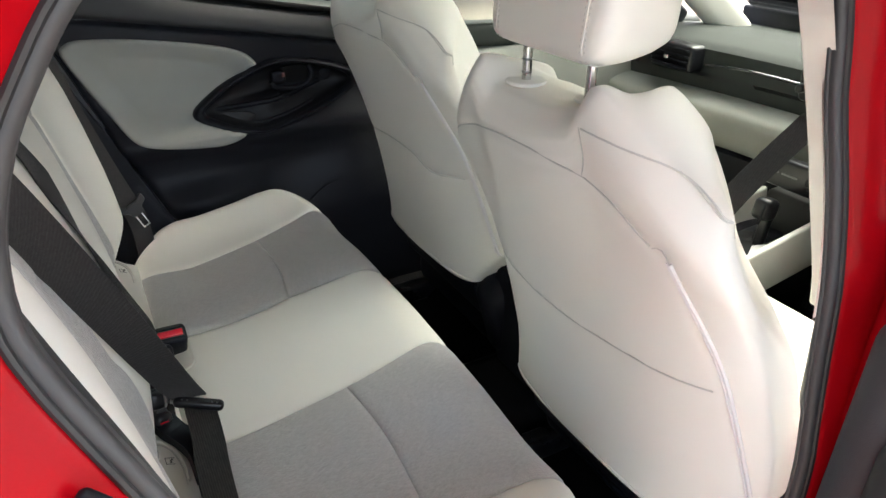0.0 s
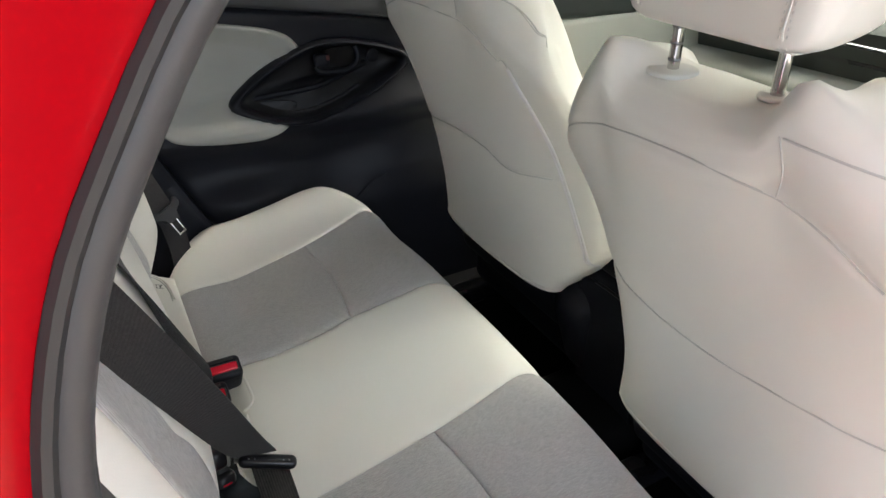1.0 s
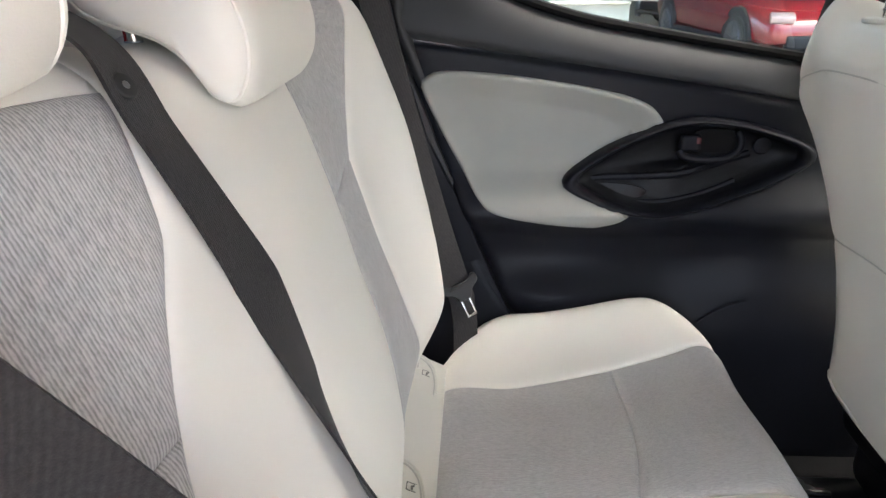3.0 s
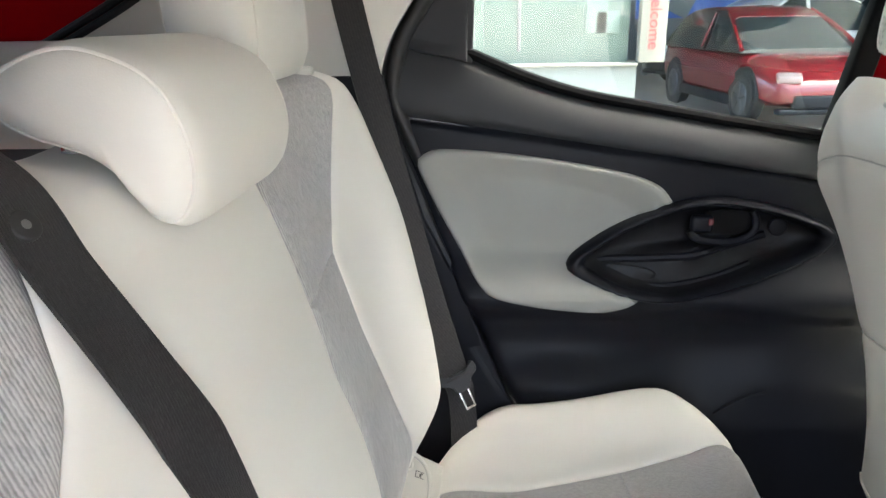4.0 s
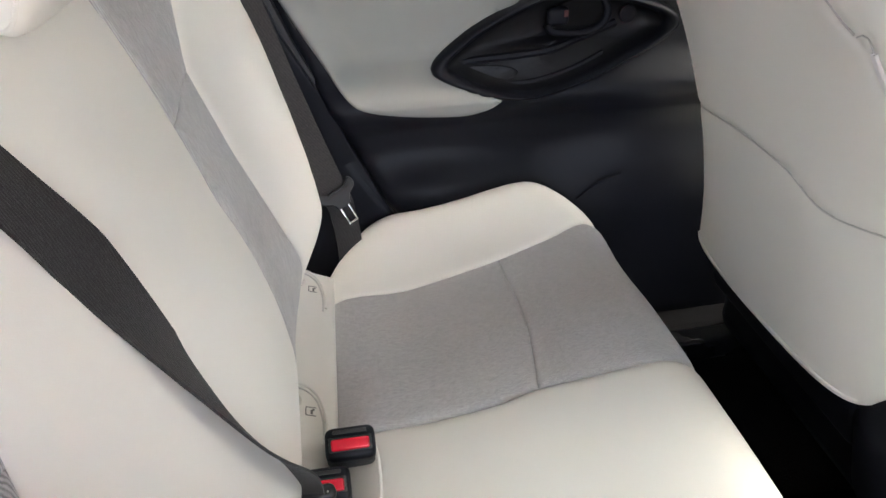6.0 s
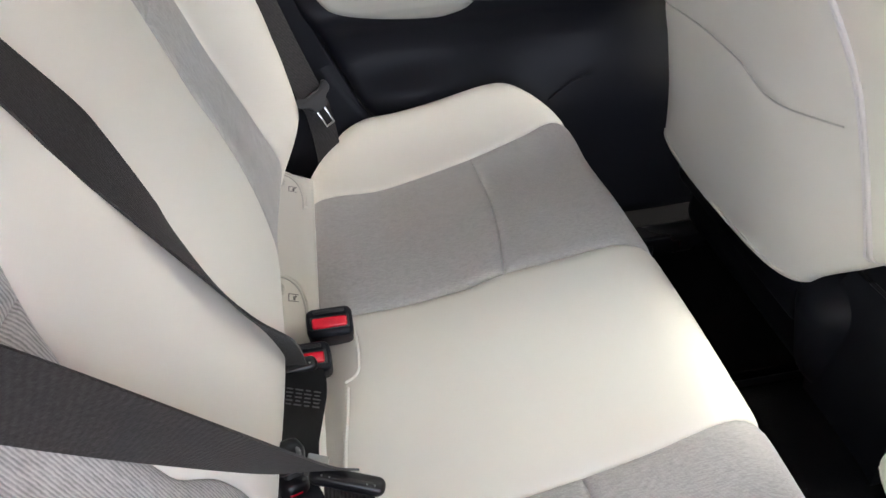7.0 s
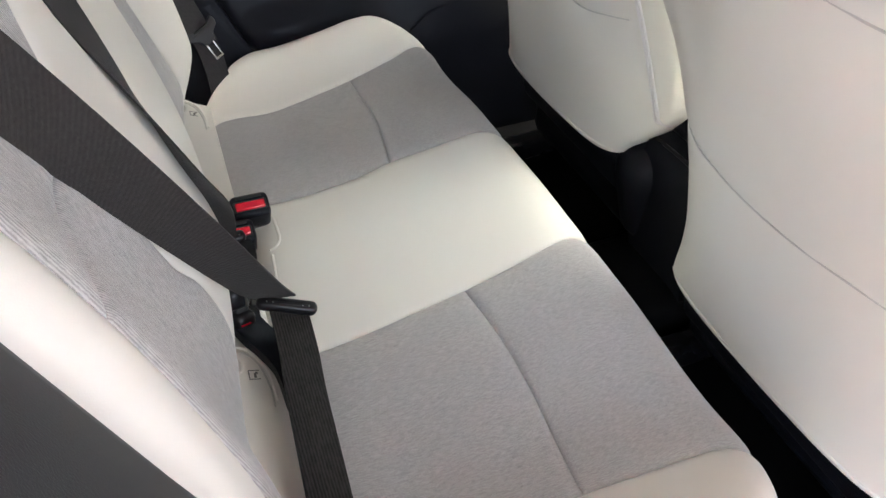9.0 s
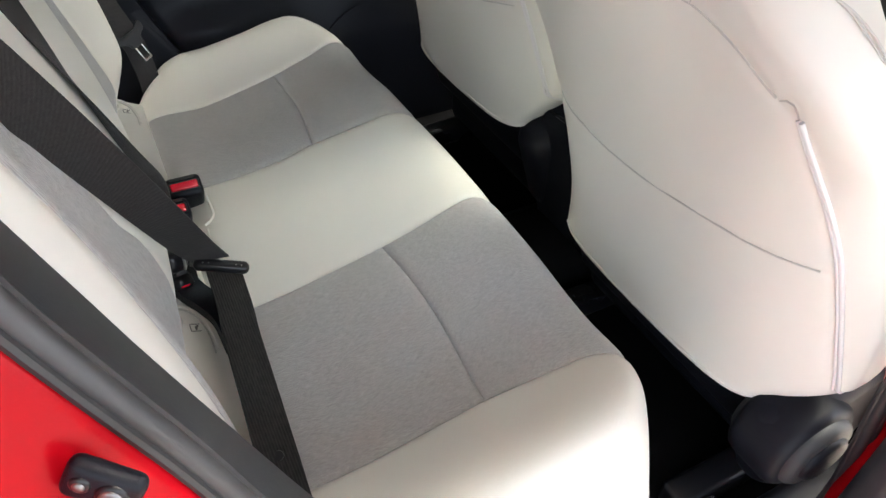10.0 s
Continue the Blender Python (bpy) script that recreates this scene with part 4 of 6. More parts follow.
lever = under(tube("door_handle", [(0.474, 0.660, 0.950), (0.481, 0.659, 0.939), (0.50, 0.658, 0.934), (0.535, 0.658, 0.932), (0.558, 0.659, 0.937), (0.573, 0.661, 0.950), (0.576, 0.664, 0.966), (0.570, 0.667, 0.980)], 0.0065, DARK, None, "black pull lever with a rounded end", count=60, sides=12), door)
part("handle_bezel", rounded_box(0.070, 0.012, 0.006, 0.003, at=(0.530, 0.669, 0.989), rot=(0, 4, 0)), DARK, lever)
LOCK_RED = material("faded_red_mark", (0.12, 0.035, 0.035), 0.45)
lock = part("lock_tab", rounded_box(0.036, 0.016, 0.030, 0.0078, 5, at=(0.491, 0.661, 0.961)), DARK, lever, "small lock tab")
part("lock_mark", rounded_box(0.008, 0.004, 0.011, 0.0018, at=(0.503, 0.6535, 0.966)), LOCK_RED, lever, "tiny red lock mark")
part("handle_boss", disc(0.015, 0.006, (0.613, 0.668, 0.954), 'Y', seg=28, bevel=0.0028), DARK, lever, "round screw cover")
# raised dark plate that draws the slot's shade
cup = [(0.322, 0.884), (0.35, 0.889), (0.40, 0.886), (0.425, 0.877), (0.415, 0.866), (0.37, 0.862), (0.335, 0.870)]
under(plate("pull_cup", [(p.x, p.z) for p in spline([(a, 0, b) for a, b in cup + cup[:1]], 41)[:-1]], 0.008, lambda u, v, h: Vector((u, bowl_floor(u, v) + 0.003 - h, v)), BOWL_DARK, None, "dark plate for the shaded slot of the pull cup", bevel=0.002), door)
under(tube("bowl_ledge", [(x, bowl_floor(x, z) + 0.001, z) for x, z in ((0.315, 0.892), (0.36, 0.8965), (0.42, 0.900), (0.48, 0.907), (0.54, 0.918), (0.60, 0.936))], 0.007, DARK, None, count=40), door)
under(tube("bowl_step", [(x, bowl_floor(x, z) - 0.004, z) for x, z in ((0.325, 0.878), (0.36, 0.866), (0.41, 0.8575), (0.46, 0.859), (0.52, 0.872), (0.575, 0.892))], 0.005, DARK, None, count=40), door)
# speaker edge and pocket lip on the lower lining
under(tube("pocket_lip", [(0.53, 0.616, 0.640), (0.55, 0.611, 0.660), (0.575, 0.606, 0.678), (0.605, 0.602, 0.690)], 0.0022, DARK, None, count=30), door)


# ---- body shell ----
APERTURE = [(0.48, 0.39), (0.4, 0.41), (0.34, 0.48), (0.27, 0.6), (0.21, 0.7), (0.16, 0.8), (0.115, 0.88), (0.08, 0.955), (0.053, 1.03), (0.028, 1.09), (0.006, 1.145), (-0.001, 1.18), (0.003, 1.205), (0.01, 1.232), (0.023, 1.263), (0.04, 1.29), (0.066, 1.325), (0.11, 1.365), (0.17, 1.4), (0.24, 1.428), (0.34, 1.445), (0.46, 1.445), (0.57, 1.43), (0.63, 1.385), (0.673, 1.29), (0.688, 1.15), (0.693, 1.03), (0.686, 0.92), (0.682, 0.8), (0.69, 0.7), (0.71, 0.6), (0.72, 0.5), (0.69, 0.42), (0.6, 0.395), (0.48, 0.39)]
ring = spline([(x, 0, z) for x, z in APERTURE], 181)[:-1]


def side_y(z):
    """The door opening leans inwards towards the roof."""
    return lerp_table([(0.39, -0.70), (0.80, -0.69), (1.0, -0.655), (1.10, -0.632), (1.20, -0.605), (1.33, -0.585), (1.45, -0.56)], z)


def outward(off, y):
    """The door opening's line, moved outwards by off; y: its depth where the opening lies at -0.66."""
    out, n = [], len(ring)
    y = y - (-0.66)
    for i, p in enumerate(ring):
        d = ring[(i + 1) % n] - ring[i - 1]
        d.normalize()
        nrm = Vector((-d.z, 0, d.x))
        if (p + nrm * 0.01 - Vector((0.34, 0, 0.95))).length < (p - Vector((0.34, 0, 0.95))).length:
            nrm = -nrm
        k = off + 0.012
        if nrm.x > 0.2:
            k = min(k, 0.085)
        if nrm.z > 0.7:
            k = min(k, 0.075)
        out.append(Vector((p.x + nrm.x * k, side_y(p.z) + y, p.z + nrm.z * k)))
    return out


def loft(name, loops, mat, parent, label="", closed=True):
    verts, faces = [], []
    n = len(loops[0])
    for lp in loops:
        verts += lp
    for r in range(len(loops) - 1):
        for i in range(n if closed else n - 1):
            faces.append((r * n + i, r * n + (i + 1) % n, (r + 1) * n + (i + 1) % n, (r + 1) * n + i))
    ob = mesh_object(name, verts, faces, mat, None, label, sharp=50)
    return under(ob, parent) if parent is not None else ob


shell = tagged(empty("wall_near_side", (0.3, -0.75, 0.4)), "red painted car side round the open rear doorway", "car body", kind="structure")
loft("door_jamb", [outward(-0.001, -0.655), outward(0.0, -0.664), outward(0.007, -0.672), outward(0.030, -0.684), outward(0.055, -0.698), outward(0.085, -0.735), outward(0.110, -0.775), outward(0.135, -0.815), outward(0.165, -0.835), outward(0.30, -0.86)], RED, shell, "glossy red painted door jamb")
seal_pts = outward(-0.0055, -0.660)
under(tube("door_seal", seal_pts[::2] + seal_pts[:1], 0.0070, RUBBER, None, "grey rubber door seal", count=240, closed=True, sides=12), shell)
lip_pts = outward(0.0, -0.666)
under(tube("seal_lip", lip_pts[::2] + lip_pts[:1], 0.0035, RUBBER_DARK, None, "dark outer seal lip", count=240, closed=True, sides=8), shell)
lip_pts = outward(-0.009, -0.655)
under(tube("seal_lip", lip_pts[::2] + lip_pts[:1], 0.0040, RUBBER, None, "inner lip of the seal", count=240, closed=True, sides=8), shell)
# inner trim of the near side
upper_ring = [i for i, p in enumerate(ring) if p.z > 0.96]
upper_part = lambda off, y: [outward(off, y)[i] for i in upper_ring]
loft("pillar_trim", [upper_part(0.0, -0.642), upper_part(0.012, -0.636), upper_part(0.06, -0.632), upper_part(0.14, -0.640), upper_part(0.30, -0.66)], CREAM_TRIM, shell, "pale pillar trim", closed=False)
DULL_STEEL = material("dull_steel", (0.20, 0.19, 0.185), 0.42, 0.9, vary=0.2)
# charcoal cover between the seal and the bench
COVER_X = [(0.60, 0.165), (0.70, 0.125), (0.80, 0.086), (0.90, 0.050), (1.00, 0.014), (1.10, -0.019), (1.20, -0.050), (1.24, -0.062)]
COVER_Y = [(0.60, -0.562), (0.80, -0.542), (0.90, -0.524), (1.00, -0.510), (1.10, -0.497), (1.20, -0.49)]
RING_X = sorted((p.z, p.x) for p in ring if p.x < 0.30 and 0.55 < p.z < 1.27)
verts, faces = [], []
for i in range(61):
    z = 0.62 + 0.60 * i / 60
    xo, xi = lerp_table(RING_X, z) - 0.004, lerp_table(COVER_X, z)
    yo = side_y(z) + 0.012
    for k, lift in ((0.0, 0.0), (0.12, 0.003), (0.5, 0.006), (0.88, 0.007), (0.96, 0.005), (1.0, -0.002), (1.0, -0.03)):
        verts.append((xo + (xi - xo) * k + lift, yo + (lerp_table(COVER_Y, z) - yo) * k, z))
for i in range(60):
    for j in range(6):
        faces.append((i * 7 + j, i * 7 + j + 1, (i + 1) * 7 + j + 1, (i + 1) * 7 + j))
under(mesh_object("pillar_cover", verts, faces, DARK_UPPER, None, "charcoal cover inside the door seal", sharp=50), shell)
STRIKER = Matrix.Translation((0.014, -0.668, 1.067)) @ Vector((-0.42, -0.88, 0.20)).to_track_quat('Z', 'Y').to_matrix().to_4x4() @ Matrix.Rotation(radians(150), 4, 'Z')
striker = rounded_box(0.033, 0.022, 0.010, 0.0048, 4)
bmesh.ops.transform(striker, matrix=STRIKER, verts=striker.verts)
striker = under(part("striker_plate", striker, DARK, None, "rounded black striker surround on the red jamb"), shell)
for x, y, r, h in ((-0.005, 0.0, 0.0072, 0.013), (0.0085, -0.001, 0.0048, 0.0125)):
    for nm, wide, high, mat in (("striker_ring", r, h, DARK_GLOSS), ("striker_pin", r - 0.0018, h + 0.002, DULL_STEEL)):
        bm = disc(wide, high, (x, y, 0), seg=28, bevel=0.002)
        bmesh.ops.transform(bm, matrix=STRIKER, verts=bm.verts)
        part(nm, bm, mat, striker)
# lower pillar cover beside the front seat
under(part("pillar_cover", rounded_box(0.10, 0.05, 0.52, 0.018, at=(0.90, -0.600, 0.70), rot=(0, -9, 0)), DARK_UPPER, None, "charcoal lower pillar cover"), shell)

far_side = tagged(empty("wall_far_side", (0.3, 0.75, 0.4)), "inside of the far car side with charcoal and pale trim", "car body", kind="structure")
rear_part = [i for i, p in enumerate(ring) if p.x < 0.30 and p.z > 0.5]
mirror_far = [Vector((ring[i].x, 0.680, ring[i].z)) for i in rear_part]
under(tube("door_seal", mirror_far[::2], 0.013, RUBBER_DARK, None, "black far door seal", count=140, sides=10), far_side)
def flip(off, y):
    """The rear part of the far door opening."""
    pts = outward(off, -0.66)
    return [Vector((pts[i].x, y, pts[i].z)) for i in rear_part]


loft("pillar_trim", [flip(0.000, 0.690), flip(0.004, 0.655), flip(0.05, 0.648), flip(0.30, 0.635)], DARK_UPPER, far_side, "charcoal rear pillar trim", closed=False)
upper_ids = [i for i in rear_part if ring[i].z > 1.20]
upper_line = lambda off, y: [Vector((outward(off, -0.66)[i].x, y, ring[i].z)) for i in upper_ids]
loft("upper_pillar_trim", [upper_line(0.004, 0.652), upper_line(0.006, 0.646), upper_line(0.05, 0.640), upper_line(0.25, 0.628)], CREAM_TRIM, far_side, "pale upper pillar trim", closed=False)
loft("door_jamb", [flip(0.0, 0.700), flip(0.05, 0.74), flip(0.12, 0.80), flip(0.30, 0.82)], RED, far_side, closed=False)
low = [(-0.10, 0.40), (0.34, 0.40), (0.30, 0.50), (0.185, 0.675), (0.10, 0.86), (0.045, 0.975), (0.01, 1.10), (-0.01, 1.20), (-0.12, 1.235), (-0.22, 1.20)]
under(plate("wheel_house_trim", low, 0.012, lambda u, v, h: Vector((u, 0.655 - h - 0.05 * smooth_step(0.9, 0.62, v), v)), DARK, None, "black plastic trim over the wheel house"), far_side)
low2 = [(p[0] - 0.02, p[1]) for p in low]
under(plate("wheel_house_trim", low2, 0.012, lambda u, v, h: Vector((u, max(-0.632, side_y(v) + 0.045) + h + 0.02 * smooth_step(0.9, 0.62, v), v)), DARK, None, "black plastic trim over the wheel house"), shell)
under(part("centre_pillar", rounded_box(0.10, 0.06, 0.72, 0.02, at=(0.80, 0.675, 0.80), rot=(0, -8, 0)), DARK_UPPER, None, "charcoal pillar between the doors"), far_side)
under(part("centre_pillar_upper", rounded_box(0.075, 0.05, 0.45, 0.02, at=(0.775, 0.670, 1.32), rot=(0, -10, 0)), DARK_UPPER), far_side)

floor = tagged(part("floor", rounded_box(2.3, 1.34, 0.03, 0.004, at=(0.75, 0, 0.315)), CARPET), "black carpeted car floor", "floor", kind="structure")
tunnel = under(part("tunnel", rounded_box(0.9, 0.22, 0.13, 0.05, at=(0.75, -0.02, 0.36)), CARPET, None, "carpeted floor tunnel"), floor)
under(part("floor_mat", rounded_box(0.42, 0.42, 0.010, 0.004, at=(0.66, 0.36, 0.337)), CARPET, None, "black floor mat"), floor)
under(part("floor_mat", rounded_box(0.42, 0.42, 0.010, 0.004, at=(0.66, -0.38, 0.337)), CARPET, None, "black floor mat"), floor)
under(part("side_sill", rounded_box(1.6, 0.10, 0.14, 0.02, at=(0.75, -0.68, 0.33)), DARK, None, "black sill cover"), floor)
under(part("side_sill", rounded_box(1.6, 0.10, 0.14, 0.02, at=(0.75, 0.68, 0.33)), DARK, None, "black sill cover"), floor)
bolts = [(0.80, 0.075, 0.430), (0.62, 0.20, 0.345), (0.70, 0.26, 0.345)]
for x, y, z in bolts:
    under(part("floor_clip", rounded_box(0.035, 0.018, 0.006, 0.002, at=(x, y, z)), DARK_GLOSS, None, "small black floor clip"), floor)
ceiling = tagged(part("ceiling", rounded_box(1.9, 1.16, 0.03, 0.01, at=(0.15, 0, 1.505)), HEADLINER), "pale woven headliner", "ceiling", kind="structure")
roof = tagged(part("roof", rounded_box(2.1, 1.40, 0.02, 0.008, at=(0.15, 0, 1.545)), RED), "red painted car roof", "roof", kind="structure")
shelf = tagged(part("parcel_shelf", rounded_box(0.46, 1.10, 0.02, 0.008, at=(-0.43, 0, 1.10)), DARK_UPPER), "black parcel shelf behind the rear seat", "parcel shelf")
tail = tagged(empty("wall_rear", (-0.75, 0, 0.5)), "rear end of the car with pale trim and a red tailgate", "car body", kind="structure")
under(part("rear_trim", rounded_box(0.50, 0.04, 0.42, 0.018, at=(-0.47, 0.60, 1.05)), CREAM_TRIM, None, "pale rear quarter trim"), tail)
under(part("rear_trim", rounded_box(0.50, 0.04, 0.42, 0.018, at=(-0.47, -0.60, 1.05)), CREAM_TRIM, None, "pale rear quarter trim"), tail)
under(part("tailgate", rounded_box(0.06, 1.30, 0.75, 0.02, at=(-0.78, 0, 0.85)), RED, None, "red painted tailgate"), tail)
under(part("quarter_panel", rounded_box(0.62, 0.05, 0.80, 0.02, at=(-0.50, 0.70, 0.85)), RED, None, "red rear quarter panel"), tail)
under(part("quarter_panel", rounded_box(0.62, 0.05, 0.80, 0.02, at=(-0.50, -0.74, 0.85)), RED, None, "red rear quarter panel"), tail)
REAR_GLASS = glass_material("rear_window_glass", (0.21, 0.22, 0.22))
under(part("rear_window", rounded_box(0.005, 1.24, 0.36, 0.0015, at=(-0.80, 0, 1.385), rot=(0, 12, 0)), REAR_GLASS, None, "dark tinted rear window"), tail)
for y in (0.66, -0.66):
    under(part("quarter_glass", rounded_box(0.50, 0.005, 0.30, 0.0015, at=(-0.52, y, 1.39)), REAR_GLASS, None, "dark tinted quarter glass"), tail)
quarter = [(-0.72, 1.10), (-0.62, 1.185), (-0.468, 1.258), (-0.369, 1.308), (-0.28, 1.362), (-0.20, 1.425), (-0.20, 1.10)]
under(plate("quarter_trim", quarter, 0.014, lambda u, v, h: Vector((u, 0.628 - h, v)), CREAM_TRIM, None, "pale trim below the quarter opening"), tail)
frame_red = [(-0.76, 1.16), (-0.62, 1.19), (-0.468, 1.264), (-0.369, 1.314), (-0.28, 1.368), (-0.22, 1.45), (-0.30, 1.47), (-0.40, 1.43), (-0.55, 1.36), (-0.76, 1.27)]
under(plate("quarter_frame", frame_red, 0.010, lambda u, v, h: Vector((u, 0.640 - h, v)), RED, None, "red painted edge round the rear opening"), tail)
for off, r in ((0.004, 0.0075), (0.017, 0.0065)):
    under(tube("tailgate_seal", [(x - off * 0.45, 0.618, z + off) for x, z in quarter[1:6]], r, RUBBER_DARK, None, "black seal", count=50), tail)

# ---- seat belts ----
near_belt = tagged(empty("seat_belt", (0.1, -0.3, 0.66)), "black seat belt fastened across the bench end by the open door", "seat belt", "rear seat belts")
FACE_N = (0.95, -0.25, 0.18)
under(ribbon("shoulder_strap", [(-0.145, -0.505, 1.52), (-0.082, -0.406, 1.305), (-0.012, -0.306, 1.084), (0.038, -0.236, 0.920), (0.079, -0.172, 0.778), (0.099, -0.134, 0.712)],
             [FACE_N, FACE_N, FACE_N, FACE_N, (0.38, -0.84, 0.0), (-0.25, -0.88, -0.30)], 0.048, WEB, None, "woven black shoulder strap", count=90), near_belt)
under(ribbon("lap_strap", [(0.110, -0.141, 0.698), (0.108, -0.20, 0.686), (0.103, -0.256, 0.680), (0.098, -0.35, 0.674), (0.092, -0.46, 0.665), (0.085, -0.60, 0.60)],
             [(0.40, -0.2, 0.9)] * 6, 0.047, WEB_LAP, None, "woven black lap strap", count=60), near_belt)


def frame_of(at, along, face):
    """Axes for a belt fitting: x across, y along, z out of its face."""
    d = Vector(along).normalized()
    n = Vector(face)
    n = (n - d * n.dot(d)).normalized()
    m = Matrix((d.cross(n), d, n)).transposed().to_4x4()
    m.translation = Vector(at)
    return m


def moved(bm, m):
    bmesh.ops.transform(bm, matrix=m, verts=bm.verts)
    return bm


def tongue(parent, at, along, face, wide=0.070, plate_side=1):
    """Latched belt tongue: a rounded black grip bar with pin marks, and its steel plate towards the buckle."""
    m = frame_of(at, along, face)
    grip = under(part("tongue", moved(rounded_box(wide, 0.018, 0.016, 0.0078, 5), m), DARK_GLOSS, None, "black plastic belt tongue"), parent)
    part("slot", moved(rounded_box(wide - 0.022, 0.005, 0.0168, 0.0018, 2, at=(0, -0.002, 0)), m), RUBBER_DARK, grip)
    for k in (-0.024, -0.017, 0.017, 0.024):
        part("pin_mark", moved(disc(0.0011, 0.0012, (k * wide / 0.07, -0.003, 0.0078), seg=10, bevel=0.0003), m), STEEL, grip)
    part("plate", moved(rounded_box(0.020, 0.022, 0.0026, 0.001, 2, at=(-0.030, 0.010 * plate_side, -0.004)), m), STEEL, grip, "steel tongue plate")
    return grip


def hanging_tongue(parent, at, along, face):
    """Free belt tongue: a curved shoulder grip that narrows to a bright steel loop."""
    m = frame_of(at, along, face)
    half = [(0.0, -0.008), (0.016, -0.008), (0.024, -0.012), (0.029, -0.017), (0.033, -0.014), (0.034, -0.006), (0.030, 0.001), (0.020, 0.006), (0.014, 0.012), (0.011, 0.020), (0.0, 0.021)]
    outline = half + [(-x, y) for x, y in half[-2:0:-1]]
    ring = [(p.x, p.z) for p in spline([(x, 0, y) for x, y in outline + outline[:1]], 61)[:-1]]
    grip = under(plate("tongue", ring, 0.010, lambda u, v, h: m @ Vector((u, v, h - 0.005)), DARK_UPPER, None, "black plastic belt tongue", bevel=0.003), parent)
    part("slot", moved(rounded_box(0.044, 0.004, 0.011, 0.0015, 2, at=(0, -0.004, 0.0)), m), RUBBER_DARK, grip)
    for k in (-0.0075, 0.0075):
        part("blade", moved(rounded_box(0.0034, 0.030, 0.0026, 0.001, 2, at=(k, 0.034, 0)), m), CHROME, grip, "bright steel loop")
    part("blade", moved(rounded_box(0.0184, 0.0042, 0.0026, 0.001, 2, at=(0, 0.049, 0)), m), CHROME, grip, "bright steel loop")
    return grip


tongue(near_belt, (0.109, -0.143, 0.703), (0.25, 0.95, 0.10), (0.30, -0.15, 0.94), 0.072)


def buckle(at, along, face, label):
    """Belt buckle: a rounded black housing with a glossy red button in its mouth, on a stalk."""
    m = frame_of(at, along, face)
    ob = tagged(empty("belt_buckle", at), label, "belt buckle", "rear belt buckles")
    body = under(part("housing", moved(rounded_box(0.054, 0.060, 0.036, 0.0085, 4, at=(0, -0.030, -0.002)), m), DARK, None, "black plastic housing"), ob)
    part("mouth", moved(rounded_box(0.046, 0.004, 0.0165, 0.003, 3, at=(0, -0.0012, -0.0035)), m), RUBBER_DARK, body)
    under(part("release_button", moved(rounded_box(0.041, 0.008, 0.0125, 0.0028, 4, at=(0, 0.0008, -0.0040)), m), RED_BUTTON, None, "glossy red release button"), ob)
    part("slit", moved(rounded_box(0.036, 0.003, 0.004, 0.001, 2, at=(0, -0.0002, 0.0095)), m), RUBBER_DARK, body)
    under(part("stalk", moved(rounded_box(0.030, 0.08, 0.012, 0.004, 2, at=(0, -0.085, -0.002)), m), DARK), ob)
    return ob


buckle((0.101, 0.074, 0.697), (0.06, -0.50, 0.85), (0.0, 0.85, 0.5), "black belt buckle with a red button, standing free")
buckle((0.072, 0.028, 0.692), (0.06, -0.50, 0.85), (0.0, 0.85, 0.5), "black belt buckle with a red button, holding the middle belt")
latched = tagged(empty("belt_buckle", (0.055, -0.12, 0.66)), "black belt buckle with a small red mark, fastened", "belt buckle", "rear belt buckles")
LATCH = frame_of((0.054, -0.122, 0.672), (0.12, 0.30, 0.92), (0.42, -0.80, 0.25))
body = under(part("housing", moved(rounded_box(0.030, 0.036, 0.026, 0.010, 5), LATCH), DARK_GLOSS, None, "rounded black housing"), latched)
part("red_mark", moved(rounded_box(0.013, 0.0022, 0.0015, 0.0006, 2, at=(-0.002, 0.004, 0.0127)), LATCH), RED_BUTTON, body, "small red mark")
top_half = under(part("latch", moved(rounded_box(0.032, 0.030, 0.026, 0.0095, 5, at=(-0.003, 0.037, -0.003)), LATCH), DARK_GLOSS, None, "rounded black latch"), latched)
part("latch_slit", moved(rounded_box(0.004, 0.026, 0.020, 0.0018, 3, at=(0.004, 0.038, 0.002)), LATCH), STEEL, top_half)
under(part("neck", moved(rounded_box(0.018, 0.016, 0.016, 0.004, 3, at=(0, 0.019, -0.002)), LATCH), RUBBER_DARK), latched)
under(ribbon("sleeve", [(0.055, -0.116, 0.672), (0.066, -0.142, 0.668), (0.080, -0.172, 0.672), (0.094, -0.208, 0.670), (0.098, -0.25, 0.655)], [(0.25, -0.1, 0.95)] * 5, 0.036, DARK, None, "soft black buckle sleeve", thick=0.012, count=30), latched)

mid_belt = tagged(empty("seat_belt", (0.05, 0, 0.66)), "black seat belt fastened over the middle of the bench", "seat belt", "rear seat belts")
under(ribbon("shoulder_strap", [(-0.135, -0.160, 1.240), (-0.098, -0.146, 1.240), (-0.066, -0.128, 1.218), (-0.045, -0.122, 1.170), (-0.022, -0.111, 1.112), (-0.005, -0.100, 1.06), (0.021, -0.083, 0.963), (0.042, -0.061, 0.866), (0.056, -0.027, 0.79), (0.055, -0.003, 0.735), (0.051, 0.014, 0.697)],
             [(0.1, 0, 1), (0.4, 0, 0.9), (0.8, -0.1, 0.55), (0.87, -0.25, 0.40), (0.87, -0.20, 0.36), (0.88, -0.08, 0.38), (0.86, 0.08, 0.41), (0.76, 0.33, 0.42), (0.60, 0.62, 0.38), (0.25, 0.90, 0.22), (0.05, 0.95, 0.15)], 0.0435, WEB, None, "woven black shoulder strap", count=130), mid_belt)
bm = disc(0.0078, 0.004, (0, 0, 0), seg=24, bevel=0.0015)
